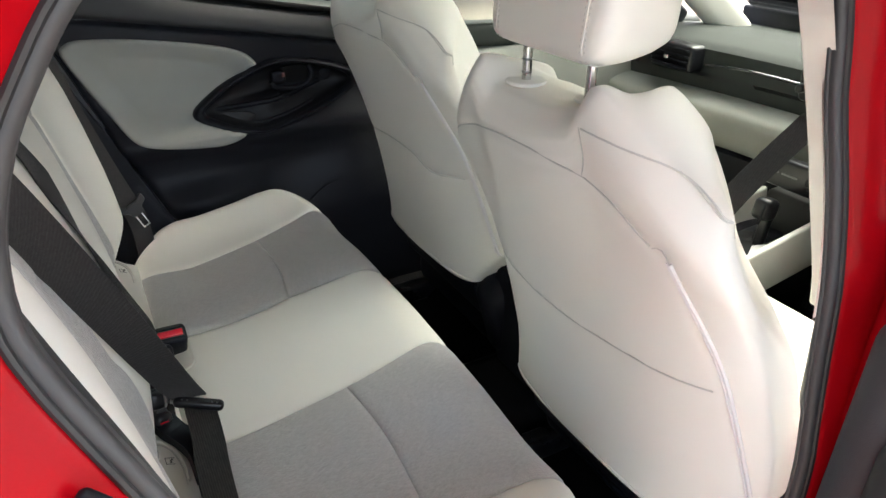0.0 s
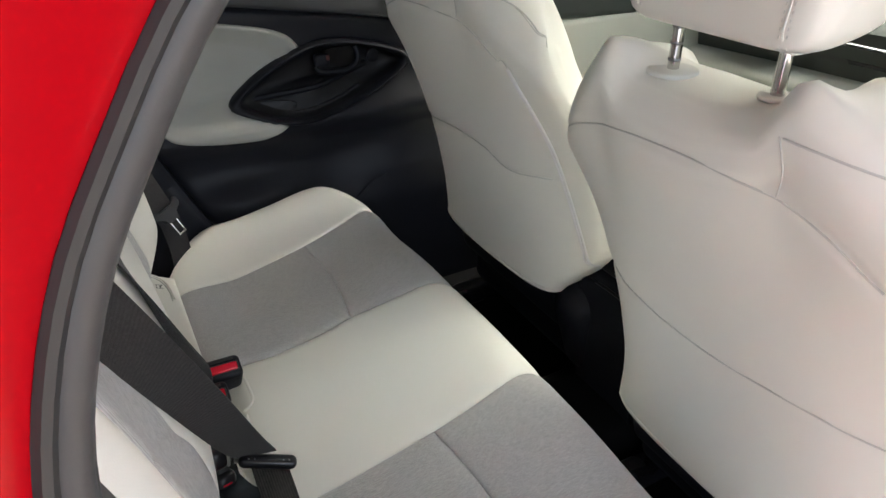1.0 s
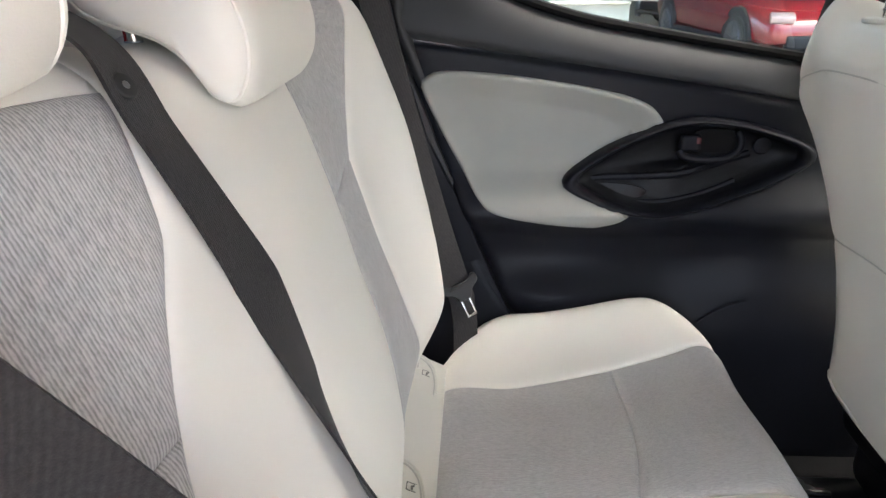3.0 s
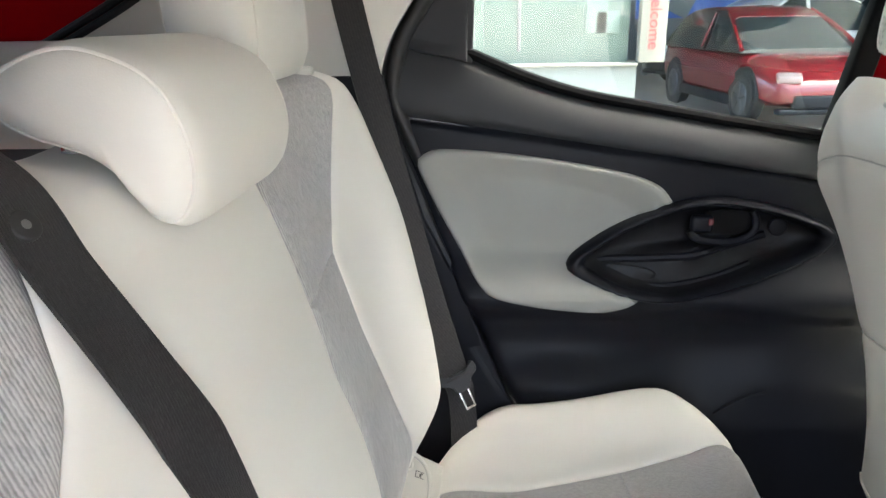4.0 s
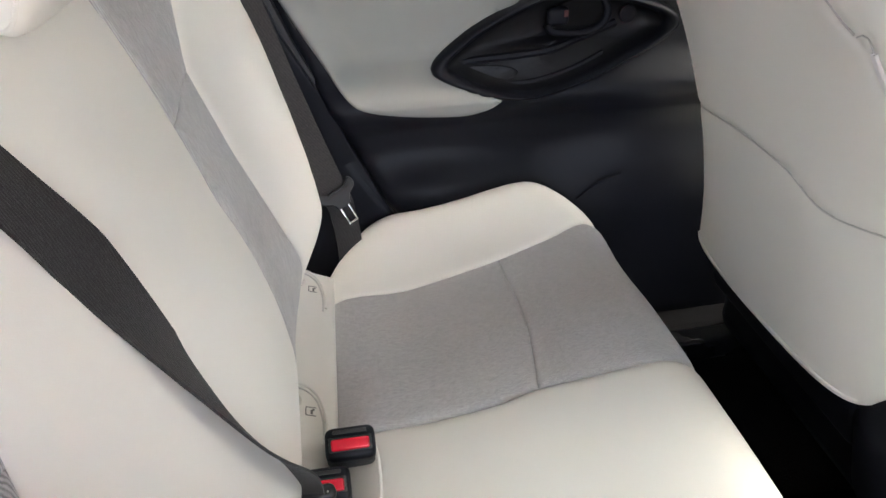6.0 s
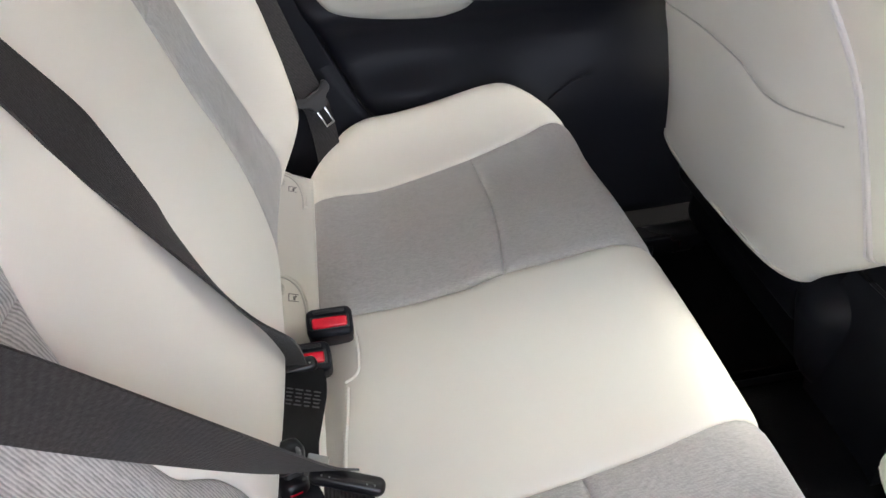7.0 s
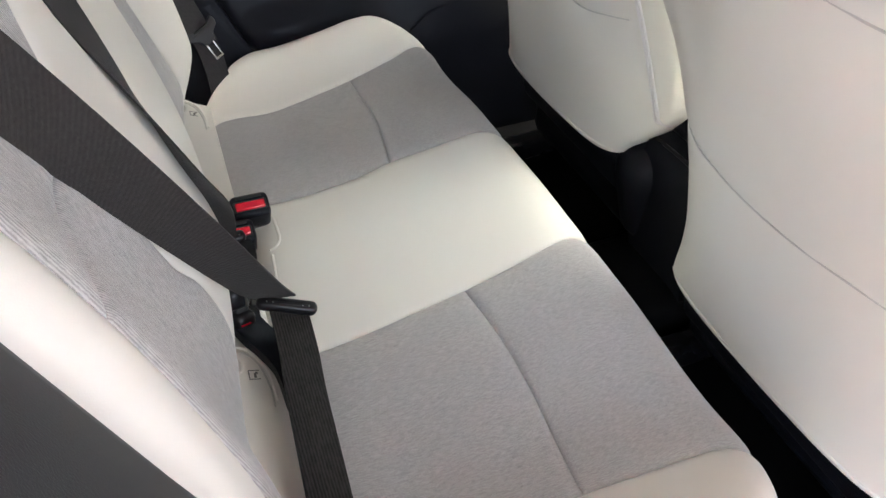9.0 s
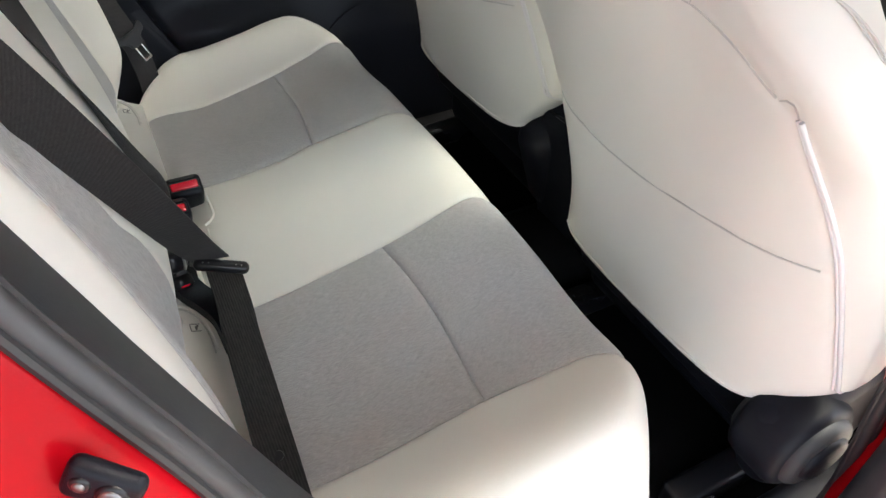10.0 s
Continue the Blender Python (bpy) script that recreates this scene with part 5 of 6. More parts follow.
STOP = Matrix.Translation((-0.0535, -0.131, 1.196)) @ Vector((0.84, -0.20, 0.50)).to_track_quat('Z', 'Y').to_matrix().to_4x4()
stop = under(part("stop_button", moved(bm, STOP), RUBBER_DARK, None, "round black stop button"), mid_belt)
part("stop_hole", moved(disc(0.0024, 0.0046, (0, 0, 0), seg=16, bevel=0.0004), STOP), STEEL, stop)
tongue(mid_belt, (0.056, 0.014, 0.690), (-0.18, 0.92, 0.20), (0.10, -0.2, 0.95), 0.058)
LABEL = [(0.066, 0.008, 0.690), (0.068, -0.012, 0.684), (0.062, -0.040, 0.676), (0.056, -0.072, 0.670), (0.052, -0.11, 0.655)]
under(ribbon("label_strap", LABEL, [(0.35, -0.3, 0.85), (0.30, -0.35, 0.85), (0.45, -0.35, 0.80), (0.55, -0.25, 0.80), (0.3, -0.3, 0.85)], 0.050, LABEL_DARK, None, "black strap with a printed label", count=30), mid_belt)
lm = frame_of((0.0655, -0.022, 0.6826), (-0.18, -0.93, -0.28), (0.33, -0.33, 0.85))
for i in range(5):
    for k in range(4):
        w = (0.0075, 0.0055, 0.0085, 0.0065)[(i + k) % 4]
        under(part("print_line", moved(rounded_box(w, 0.0017, 0.0006, 0.0002, 1, at=(-0.0155 + 0.0098 * k, -0.008 + 0.0042 * i, 0.0012)), lm), LABEL_INK), mid_belt)

far_belt = tagged(empty("seat_belt", (0.1, 0.5, 0.66)), "black seat belt hanging unfastened beside the far door", "seat belt", "rear seat belts")
SIDE_N = (0.45, -0.85, 0.2)
under(ribbon("shoulder_strap", [(-0.075, 0.615, 1.44), (-0.052, 0.620, 1.30), (-0.012, 0.615, 1.12), (0.030, 0.600, 0.96), (0.072, 0.572, 0.82), (0.108, 0.545, 0.715)], [SIDE_N] * 6, 0.046, WEB, None, "woven black strap", count=70), far_belt)
under(ribbon("lap_strap", [(0.106, 0.548, 0.722), (0.112, 0.535, 0.67), (0.112, 0.53, 0.60)], [SIDE_N] * 3, 0.045, WEB, None, "woven black strap end", count=20), far_belt)
hanging_tongue(far_belt, (0.104, 0.540, 0.742), (0.40, -0.22, -0.88), SIDE_N)

# marks of the anchor points on the flap
def on_flap(x, y, up=0.0):
    p = flap(x - 0.005, y)
    return Vector((p.x + 0.39 * up, p.y, p.z + 0.92 * up))


for y0 in (-0.196, 0.158, 0.405):
    tag = tagged(empty("anchor_tag", (0.05, y0, 0.66)), "sewn tab with a slot and a printed anchor mark", "anchor tag", "anchor tags")
    outline = [(0.022, y0 - 0.036), (0.020, y0 + 0.020), (0.028, y0 + 0.040), (0.046, y0 + 0.042), (0.062, y0 + 0.026), (0.070, y0 - 0.006), (0.071, y0 - 0.040)]
    under(tube("tab_edge", [on_flap(x, y, 0.001) for x, y in outline], 0.0022, CREAM, None, "raised tab edge", count=50, sides=8), tag)
    outline = [(x + 0.004 * (0.5 - x / 0.05), y - 0.007) for x, y in outline]
    under(tube("tab_seam", [on_flap(x, y, 0.0008) for x, y in outline], 0.0010, SEAM, None, count=50, sides=6), tag)
    rim = [on_flap(0.038 + 0.0045 * math.cos(a), y0 + 0.014 + 0.010 * math.sin(a), 0.0012) for a in [2 * math.pi * i / 14 for i in range(15)]]
    under(tube("slot_rim", rim, 0.0014, CREAM, None, count=40, closed=True, sides=6), tag)
    m = frame_of(on_flap(0.038, y0 + 0.014, 0.0004), (0, 1, 0), (0.39, 0, 0.92))
    under(part("slot", moved(rounded_box(0.006, 0.016, 0.001, 0.0004, 1), m), STITCH, None, "narrow slot"), tag)
    m = frame_of(on_flap(0.053, y0, 0.0012), (0, 1, 0), (0.39, 0, 0.92))
    for px, py, w, h in ((0, -0.0065, 0.013, 0.0012), (0, 0.0065, 0.013, 0.0012), (-0.006, 0, 0.0012, 0.013), (0.001, -0.001, 0.003, 0.007), (0.003, 0.003, 0.0028, 0.003)):
        under(part("printed_mark", moved(rounded_box(w, h, 0.0006, 0.0002, 1, at=(px, py, 0)), m), TAG_INK), tag)
# hollow round the middle buckles
under(tube("buckle_well", [(0.118, 0.105, 0.660), (0.126, 0.085, 0.664), (0.128, 0.05, 0.664), (0.127, 0.022, 0.664), (0.120, 0.012, 0.662), (0.110, 0.008, 0.660)], 0.0024, CREAM, None, "welted edge of the buckle well", count=50, sides=8), bench)
under(tube("cushion_crease", [(0.112, 0.004, 0.654), (0.108, -0.04, 0.651), (0.104, -0.07, 0.648), (0.100, -0.12, 0.646)], 0.0022, CREAM, None, "rolled rear edge of the cushion", count=40, sides=8), bench)
under(part("strap_button", disc(0.0065, 0.005, (0.094, -0.430, 0.6705), seg=20, bevel=0.002), DARK_GLOSS, None, "round black stop button"), near_belt)

# ---- between and ahead of the front seats ----
def swept(name, profile, y0, y1, mat, parent=None, label="", cols=10, bow=None, sharp=40):
    """A side profile (x, z) drawn across from y0 to y1, closed at both ends; bow(f) moves it along x."""
    pts = spline([(x, 0, z) for x, z in profile], 70)
    verts, faces = [], []
    for j in range(cols + 1):
        f = j / cols
        for p in pts:
            verts.append(Vector((p.x + (bow(f) if bow else 0), y0 + (y1 - y0) * f, p.z)))
    n = len(pts)
    for j in range(cols):
        for i in range(n - 1):
            faces.append((j * n + i, j * n + i + 1, (j + 1) * n + i + 1, (j + 1) * n + i))
        faces.append((j * n + n - 1, j * n, (j + 1) * n, (j + 1) * n + n - 1))
    faces.append(tuple(range(n)))
    faces.append(tuple(reversed(range(cols * n, (cols + 1) * n))))
    ob = mesh_object(name, verts, faces, mat, None, label, sharp=sharp)
    return under(ob, parent) if parent is not None else ob


DASH_BAND = material("pale_dash_band", (0.25, 0.255, 0.235), 0.55, grain=600, bump=0.2, vary=0.05)
console = tagged(empty("centre_console", (1.0, -0.05, 0.35)), "black centre console with gear selector between the front seats", "console")
under(swept("console_box", [(0.775, 0.36), (0.752, 0.50), (0.745, 0.60), (0.755, 0.66), (0.79, 0.690), (0.85, 0.695), (0.95, 0.69), (1.02, 0.62), (1.25, 0.575), (1.60, 0.585), (1.62, 0.36)], -0.110, 0.050, DARK, None, "black console box"), console)
under(part("armrest", rounded_box(0.26, 0.145, 0.05, 0.022, 4, at=(0.90, -0.03, 0.705)), DARK, None, "padded black armrest"), console)
under(tube("armrest_seam", [(0.757, -0.10, 0.668), (0.757, -0.03, 0.672), (0.757, 0.045, 0.668)], 0.003, DARK_GLOSS, None, count=20), console)
under(part("console_side", rounded_box(0.52, 0.018, 0.13, 0.008, at=(1.36, -0.125, 0.57), rot=(0, -10, 0)), CREAM_TRIM, None, "pale console side panel"), console)
under(part("console_side", rounded_box(0.52, 0.018, 0.13, 0.008, at=(1.36, 0.065, 0.57), rot=(0, -10, 0)), CREAM_TRIM, None, "pale console side panel"), console)
selector = under(part("gear_selector", rounded_box(0.055, 0.045, 0.055, 0.016, 4, at=(1.455, -0.050, 0.690), rot=(0, 12, 0)), DARK_GLOSS, None, "black gear selector knob"), console)
part("selector_trim", rounded_box(0.004, 0.006, 0.05, 0.0015, at=(1.427, -0.062, 0.685), rot=(0, 12, 0)), DARK, selector)
part("selector_stalk", rounded_box(0.026, 0.024, 0.10, 0.008, at=(1.465, -0.050, 0.63), rot=(0, 10, 0)), DARK_GLOSS, selector)
under(part("selector_plate", rounded_box(0.24, 0.12, 0.012, 0.005, at=(1.47, -0.04, 0.590), rot=(0, -4, 0)), DARK_GLOSS), console)
keys = tagged(empty("car_key", (1.40, -0.09, 0.60)), "pale key fob lying on the console tray", "key")
under(part("fob", rounded_box(0.055, 0.028, 0.010, 0.004, 3, at=(1.40, -0.09, 0.602), rot=(0, -4, 30)), PIPING), keys)
under(part("key_ring", rounded_box(0.03, 0.012, 0.006, 0.003, 3, at=(1.44, -0.075, 0.602), rot=(0, -4, -30)), PIPING), keys)

dash = tagged(empty("dashboard", (1.4, 0, 0.6)), "grey-green dashboard with a pale lower band and air vents", "dashboard")
bow = lambda f: 0.05 * math.sin(math.pi * f)
under(swept("dash_top", [(1.32, 1.030), (1.318, 1.046), (1.35, 1.060), (1.45, 1.066), (1.62, 1.050), (1.80, 1.02), (1.80, 0.85), (1.40, 0.90), (1.33, 1.00)], -0.72, 0.36, DASH, None, "grey-green soft dash top", bow=bow), dash)
under(swept("dash_recess", [(1.35, 0.95), (1.335, 0.99), (1.325, 1.043), (1.40, 1.05), (1.60, 1.0), (1.60, 0.90), (1.40, 0.92)], -0.715, 0.358, DARK_GLOSS, None, "black dash recess", bow=bow), dash)
under(swept("dash_band", [(1.305, 0.840), (1.285, 0.865), (1.272, 0.915), (1.285, 0.938), (1.36, 0.950), (1.50, 0.94), (1.50, 0.84), (1.36, 0.83)], -0.71, 0.355, DASH_BAND, None, "pale padded dash band", bow=bow), dash)
under(swept("dash_lower", [(1.33, 0.60), (1.315, 0.72), (1.31, 0.80), (1.32, 0.83), (1.40, 0.84), (1.60, 0.80), (1.60, 0.45), (1.38, 0.45)], -0.71, 0.355, DARK, None, "black lower dash", bow=bow), dash)
under(tube("bright_strip", [(1.325, -0.15, 1.030), (1.345, -0.02, 1.024), (1.355, 0.06, 1.018), (1.350, 0.118, 1.012)], 0.0035, CHROME, None, "thin bright strip", count=40), dash)
vent = under(part("air_vent", rounded_box(0.05, 0.135, 0.062, 0.012, at=(1.335, 0.195, 1.022)), DARK_GLOSS, None, "black air vent"), dash)
for i in range(4):
    part("vent_slat", rounded_box(0.03, 0.115, 0.004, 0.001, at=(1.312, 0.195, 1.002 + 0.013 * i), rot=(0, 15, 0)), DARK, vent)
part("vent_tab", rounded_box(0.014, 0.014, 0.012, 0.003, at=(1.302, 0.195, 1.022)), CHROME, vent)
screen = tagged(empty("touch_screen", (1.25, -0.26, 1.05)), "black touch screen standing on the dashboard", "screen")
under(part("screen_housing", rounded_box(0.028, 0.24, 0.155, 0.010, at=(1.262, -0.305, 1.095), rot=(0, -8, 0)), DARK_GLOSS, None, "black screen housing"), screen)
for i in range(5):
    under(part("screen_key", rounded_box(0.003, 0.009, 0.003, 0.001, at=(1.245 + 0.003 * (3 - i), -0.196, 1.060 + 0.022 * i)), PRINT), screen)
for i in range(4):
    under(part("screen_line", rounded_box(0.002, 0.05 - 0.012 * (i % 2), 0.002, 0.0008, at=(1.247 + 0.003 * (2 - i), -0.27, 1.05 + 0.028 * i)), PRINT), screen)
knob = under(part("volume_knob", disc(0.008, 0.02, (1.248, -0.199, 1.045), 'X', seg=24), DARK_GLOSS, None, "black knob with a bright ring"), screen)
part("knob_ring", disc(0.0092, 0.005, (1.251, -0.199, 1.045), 'X', seg=24, bevel=0.001), STEEL, knob)
climate = tagged(empty("climate_panel", (1.25, -0.25, 0.87)), "black climate control panel with knobs and lit digits", "control panel")
under(part("panel", rounded_box(0.03, 0.26, 0.060, 0.008, at=(1.262, -0.27, 0.875)), DARK_GLOSS, None, "black gloss panel"), climate)
for y in (-0.285, -0.375):
    kb = under(part("knob", disc(0.017, 0.026, (1.240, y, 0.884), 'X', seg=28), DARK_GLOSS, None, "black rotary knob"), climate)
    part("knob_ring", disc(0.0185, 0.006, (1.244, y, 0.884), 'X', seg=28, bevel=0.001), CHROME, kb)
for i in range(2):
    fc = bpy.data.curves.new("digits", 'FONT')
    fc.body = "26"
    fc.size = 0.017
    fc.extrude = 0.0005
    fc.align_x = 'CENTER'
    dig = new("digits", fc)
    dig.data.materials.append(PRINT)
    dig.matrix_world = Matrix.Translation((1.2465, -0.190 - 0.13 * i, 0.874)) @ Euler((radians(90), 0, radians(-90))).to_matrix().to_4x4()
    dig.parent = climate
    dig.matrix_parent_inverse = Matrix.Translation(climate.location).inverted()
    dig["label"] = "pale temperature digits"
under(part("panel_line", rounded_box(0.002, 0.035, 0.004, 0.0006, at=(1.2465, -0.222, 0.876)), PRINT), climate)
# no opening is cut: a dark solid box gives the tray's shade
under(part("tray_shade", rounded_box(0.05, 0.20, 0.09, 0.012, at=(1.285, -0.27, 0.785)), RUBBER_DARK, None, "solid dark box for the shade of the open tray"), climate)

# the fascia stands a metre ahead of the seat backs
GROW = Matrix.Translation((-0.0135, 0.2374, -0.3321)) @ Matrix.Scale(1.241, 4)
for thing in (dash, screen, climate):
    thing.matrix_world = GROW @ Matrix.Translation(thing.location)
front_belt = tagged(empty("seat_belt", (0.9, -0.5, 0.8)), "black front seat belt hanging from the pillar", "seat belt")
under(ribbon("strap", [(0.80, -0.57, 1.30), (0.87, -0.50, 1.17), (0.905, -0.455, 1.105), (0.865, -0.440, 1.055), (0.815, -0.425, 0.995), (0.80, -0.38, 0.88)], [(-0.3, -0.7, 0.65)] * 6, 0.034, WEB, None, "woven black strap", count=40), front_belt)

far_front = tagged(empty("front_door", (1.2, 0.7, 0.5)), "closed front car door with pale upper lining", "car door", kind="structure")
under(part("lining", rounded_box(1.1, 0.05, 0.34, 0.02, at=(1.40, 0.70, 0.80)), DASH_BAND, None, "pale door lining"), far_front)
under(part("sill_trim", rounded_box(1.1, 0.06, 0.07, 0.02, at=(1.40, 0.705, 0.99), rot=(0, 3, 0)), DASH, None, "grey-green door top"), far_front)
under(part("lower_lining", rounded_box(1.1, 0.06, 0.30, 0.02, at=(1.40, 0.695, 0.48)), DARK, None, "black lower lining"), far_front)
under(part("front_pillar", rounded_box(0.95, 0.06, 0.11, 0.03, at=(1.70, 0.62, 1.19), rot=(0, 35, 0)), CREAM_TRIM, None, "pale windscreen pillar"), far_front)
under(part("mirror_corner", rounded_box(0.14, 0.03, 0.14, 0.02, at=(1.76, 0.665, 1.00), rot=(0, 35, 0)), DARK_UPPER), far_front)
near_front = tagged(empty("front_door", (1.2, -0.7, 0.5)), "closed front car door beside the camera side", "car door", kind="structure")
under(part("lining", rounded_box(0.80, 0.05, 0.66, 0.02, at=(1.30, -0.70, 0.68)), DARK, None, "black door lining"), near_front)
under(part("front_pillar", rounded_box(0.95, 0.06, 0.11, 0.03, at=(1.70, -0.62, 1.19), rot=(0, 35, 0)), CREAM_TRIM, None, "pale windscreen pillar"), near_front)
verts, faces = [], []
PILLAR_IN = [(0.90, 0.835), (0.971, 0.808), (1.05, 0.771), (1.148, 0.729), (1.21, 0.697), (1.284, 0.661), (1.37, 0.612), (1.48, 0.545)]
for i in range(31):
    z = 0.90 + 0.58 * i / 30
    xl = (lerp_table(PILLAR_IN, z - 0.03) + lerp_table(PILLAR_IN, z) + lerp_table(PILLAR_IN, z + 0.03)) / 3
    for dx, y in ((0.0, -0.600), (0.001, -0.564), (0.006, -0.559), (0.03, -0.558), (0.09, -0.566), (0.10, -0.600)):
        verts.append((xl + dx, y, z))
for i in range(30):
    for j in range(5):
        faces.append((i * 6 + j, i * 6 + j + 1, i * 6 + j + 7, i * 6 + j + 6))
under(mesh_object("centre_pillar_upper", verts, faces, CREAM_TRIM, None, "pale upper pillar trim"), near_front)

nose = tagged(empty("wall_front", (2.0, 0, 0.4)), "front end of the car with windscreen and bulkhead", "car body", kind="structure")
under(part("bulkhead", rounded_box(0.05, 1.36, 0.72, 0.01, at=(2.16, 0, 0.66)), DARK, None, "black bulkhead"), nose)
under(part("bonnet", rounded_box(0.95, 1.40, 0.05, 0.02, at=(2.66, 0, 0.985), rot=(0, 4, 0)), RED, None, "red painted bonnet"), nose)
screen_glass = mesh_object("windscreen", [(1.14, -0.56, 1.50), (1.14, 0.56, 1.50), (2.17, 0.64, 1.00), (2.17, -0.64, 1.00), (1.145, -0.56, 1.505), (1.145, 0.56, 1.505), (2.175, 0.64, 1.005), (2.175, -0.64, 1.005)],
                           [(0, 1, 2, 3), (7, 6, 5, 4), (0, 1, 5, 4), (1, 2, 6, 5), (2, 3, 7, 6), (3, 0, 4, 7)], SCREEN_GLASS, None, "tinted windscreen glass", smooth=False)
under(screen_glass, nose)
SIDE_GLASS = glass_material("tinted_side_glass", (0.72, 0.75, 0.73))
for y, own in ((0.68, far_front), (-0.68, near_front)):
    pane = under(part("window_pane", rounded_box(1.0, 0.004, 0.48, 0.0015, at=(1.32, y, 1.25)), SIDE_GLASS, None, "lightly tinted door glass"), own)

open_door = tagged(empty("open_rear_door", (0.70, -0.78, 0.4)), "opened rear door with charcoal lining", "car door", kind="structure")
ang = radians(-66)
hinge = Matrix.Translation((0.658, -0.722, 0)) @ Matrix.Rotation(ang, 4, 'Z')
for nm, bm, mat, lab in (
        ("door_skin", rounded_box(0.95, 0.05, 0.72, 0.02, at=(0.475, 0.075, 0.72)), RED, "red outer door skin"),
        ("door_lining", rounded_box(0.93, 0.06, 0.66, 0.029, 5, at=(0.470, 0.02, 0.695)), DARK_UPPER, "charcoal door lining"),
        ("door_pocket", rounded_box(0.26, 0.05, 0.24, 0.024, 5, at=(0.17, -0.022, 0.80)), DASH, "grey moulded hollow")):
    bmesh.ops.transform(bm, matrix=hinge, verts=bm.verts)
    under(part(nm, bm, mat, None, lab), open_door)
for x0, x1, z0, z1 in ((0.02, 0.05, 1.05, 1.45), (0.03, 0.9, 1.45, 1.47), (0.9, 0.72, 1.08, 1.47)):
    bm = rounded_box(0.03 if x0 < 0.06 or x0 > 0.8 else 0.9, 0.03, 0.42 if x0 < 0.06 or x0 > 0.8 else 0.04, 0.008, at=((0.035 if x0 < 0.025 else (0.47 if x0 < 0.1 else 0.9)), 0.05, 1.26 if (x0 < 0.025 or x0 > 0.8) else 1.47))
    bmesh.ops.transform(bm, matrix=hinge, verts=bm.verts)
    under(part("window_frame", bm, DARK_UPPER, None, "dark window frame"), open_door)

# ---- showroom outside the car ----
FLOOR_OUT = material("brown_floor_tile", (0.36, 0.31, 0.26), 0.32, grain=30, bump=0.03, vary=0.08, stain=0.7)
# white lowered to grey: the hall's dimness is put into the colour
WHITE = material("dimmed_white_panel", (0.17, 0.18, 0.176), 0.6, vary=0.06, spec=0.2)
FROST = material("frosted_glass", (0.10, 0.13, 0.115), 0.55, vary=0.25, stain=1.6, spec=0.15)
PALE_GREEN = material("pale_green_shape", (0.12, 0.155, 0.14), 0.6, vary=0.08)
GREY_WALL = material("grey_back_wall", (0.16, 0.17, 0.18), 0.8, vary=0.2, stain=0.6)
BEIGE = material("beige_pillar", (0.20, 0.19, 0.17), 0.7, vary=0.04)
RED_INK = material("red_lettering", (0.50, 0.04, 0.04), 0.5)
BLUE = material("blue_banner", (0.05, 0.12, 0.42), 0.6, vary=0.2)
TYRE = material("tyre_rubber", (0.02, 0.02, 0.021), 0.8, vary=0.2)
RIM = material("dark_alloy", (0.10, 0.10, 0.11), 0.35, 0.8, vary=0.1)
CAR_RED = material("dark_red_paint", (0.15, 0.004, 0.009), 0.25, coat=0.6, vary=0.03)
CAR_WHITE = material("white_paint", (0.72, 0.73, 0.74), 0.3, coat=1.0, vary=0.02)
CAR_GREY = material("blue_grey_paint", (0.10, 0.12, 0.15), 0.3, coat=1.0, vary=0.03)
CAR_GLASS = material("dark_car_glass", (0.02, 0.028, 0.03), 0.14, vary=0.1)
LAMP_CLEAR = material("lamp_glass", (0.30, 0.22, 0.22), 0.3, vary=0.2, spec=0.3)
LAMP_RED = material("tail_lamp", (0.5, 0.01, 0.02), 0.15, coat=1.0)
ground = tagged(mesh_object("ground", [(-300, -300, 0), (300, -300, 0), (300, 300, 0), (-300, 300, 0)], [(0, 1, 2, 3)], FLOOR_OUT, smooth=False), "brownish polished showroom floor", "ground", kind="structure")
partition = tagged(empty("wall_partition", (0.0, 6.4, 0)), "white counter wall with green-tinted glass above", "partition wall", kind="structure")
under(part("counter_panel", rounded_box(4.2, 0.16, 0.83, 0.01, at=(-0.57, 6.4, 0.415)), WHITE, None, "white counter panel"), partition)
under(part("counter_ledge", rounded_box(4.2, 0.22, 0.03, 0.008, at=(-0.57, 6.38, 0.845)), BEIGE), partition)
for i in range(3):
    under(part("glass_pane", rounded_box(1.355, 0.02, 1.7, 0.004, at=(-1.95 + 1.36 * i, 6.4, 1.71)), FROST, None, "green-tinted glass pane"), partition)
for x in (-1.27, 0.42):
    under(part("glass_mullion", rounded_box(0.03, 0.05, 1.5, 0.006, at=(x, 6.39, 1.72)), PRINT), partition)
for x, z, w, h in ((-0.8, 1.5, 0.5, 0.7), (-0.08, 1.65, 0.17, 1.36), (1.14, 1.40, 0.20, 0.55), (1.25, 1.22, 0.22, 0.2)):
    under(part("desk_shape", rounded_box(w, 0.01, h, 0.004, at=(x, 6.383, z)), PALE_GREEN), partition)
sign = tagged(empty("sign_pillar", (1.72, 6.3, 0)), "pale pillar with an upright red welcome lettering", "sign")
under(part("pillar", rounded_box(0.24, 0.14, 2.6, 0.01, at=(1.645, 6.32, 1.3 + 0.86)), BEIGE, None, "beige pillar face"), sign)
fc = bpy.data.curves.new("lettering", 'FONT')
fc.body = "Welcome"
fc.size = 0.15
fc.extrude = 0.002
word = new("lettering", fc)
word.data.materials.append(RED_INK)
word.matrix_world = Matrix(((0, 1, 0, 1.605), (0, 0, -1, 6.245), (-1, 0, 0, 1.57), (0, 0, 0, 1)))
word["label"] = "red upright lettering"
under(word, sign)
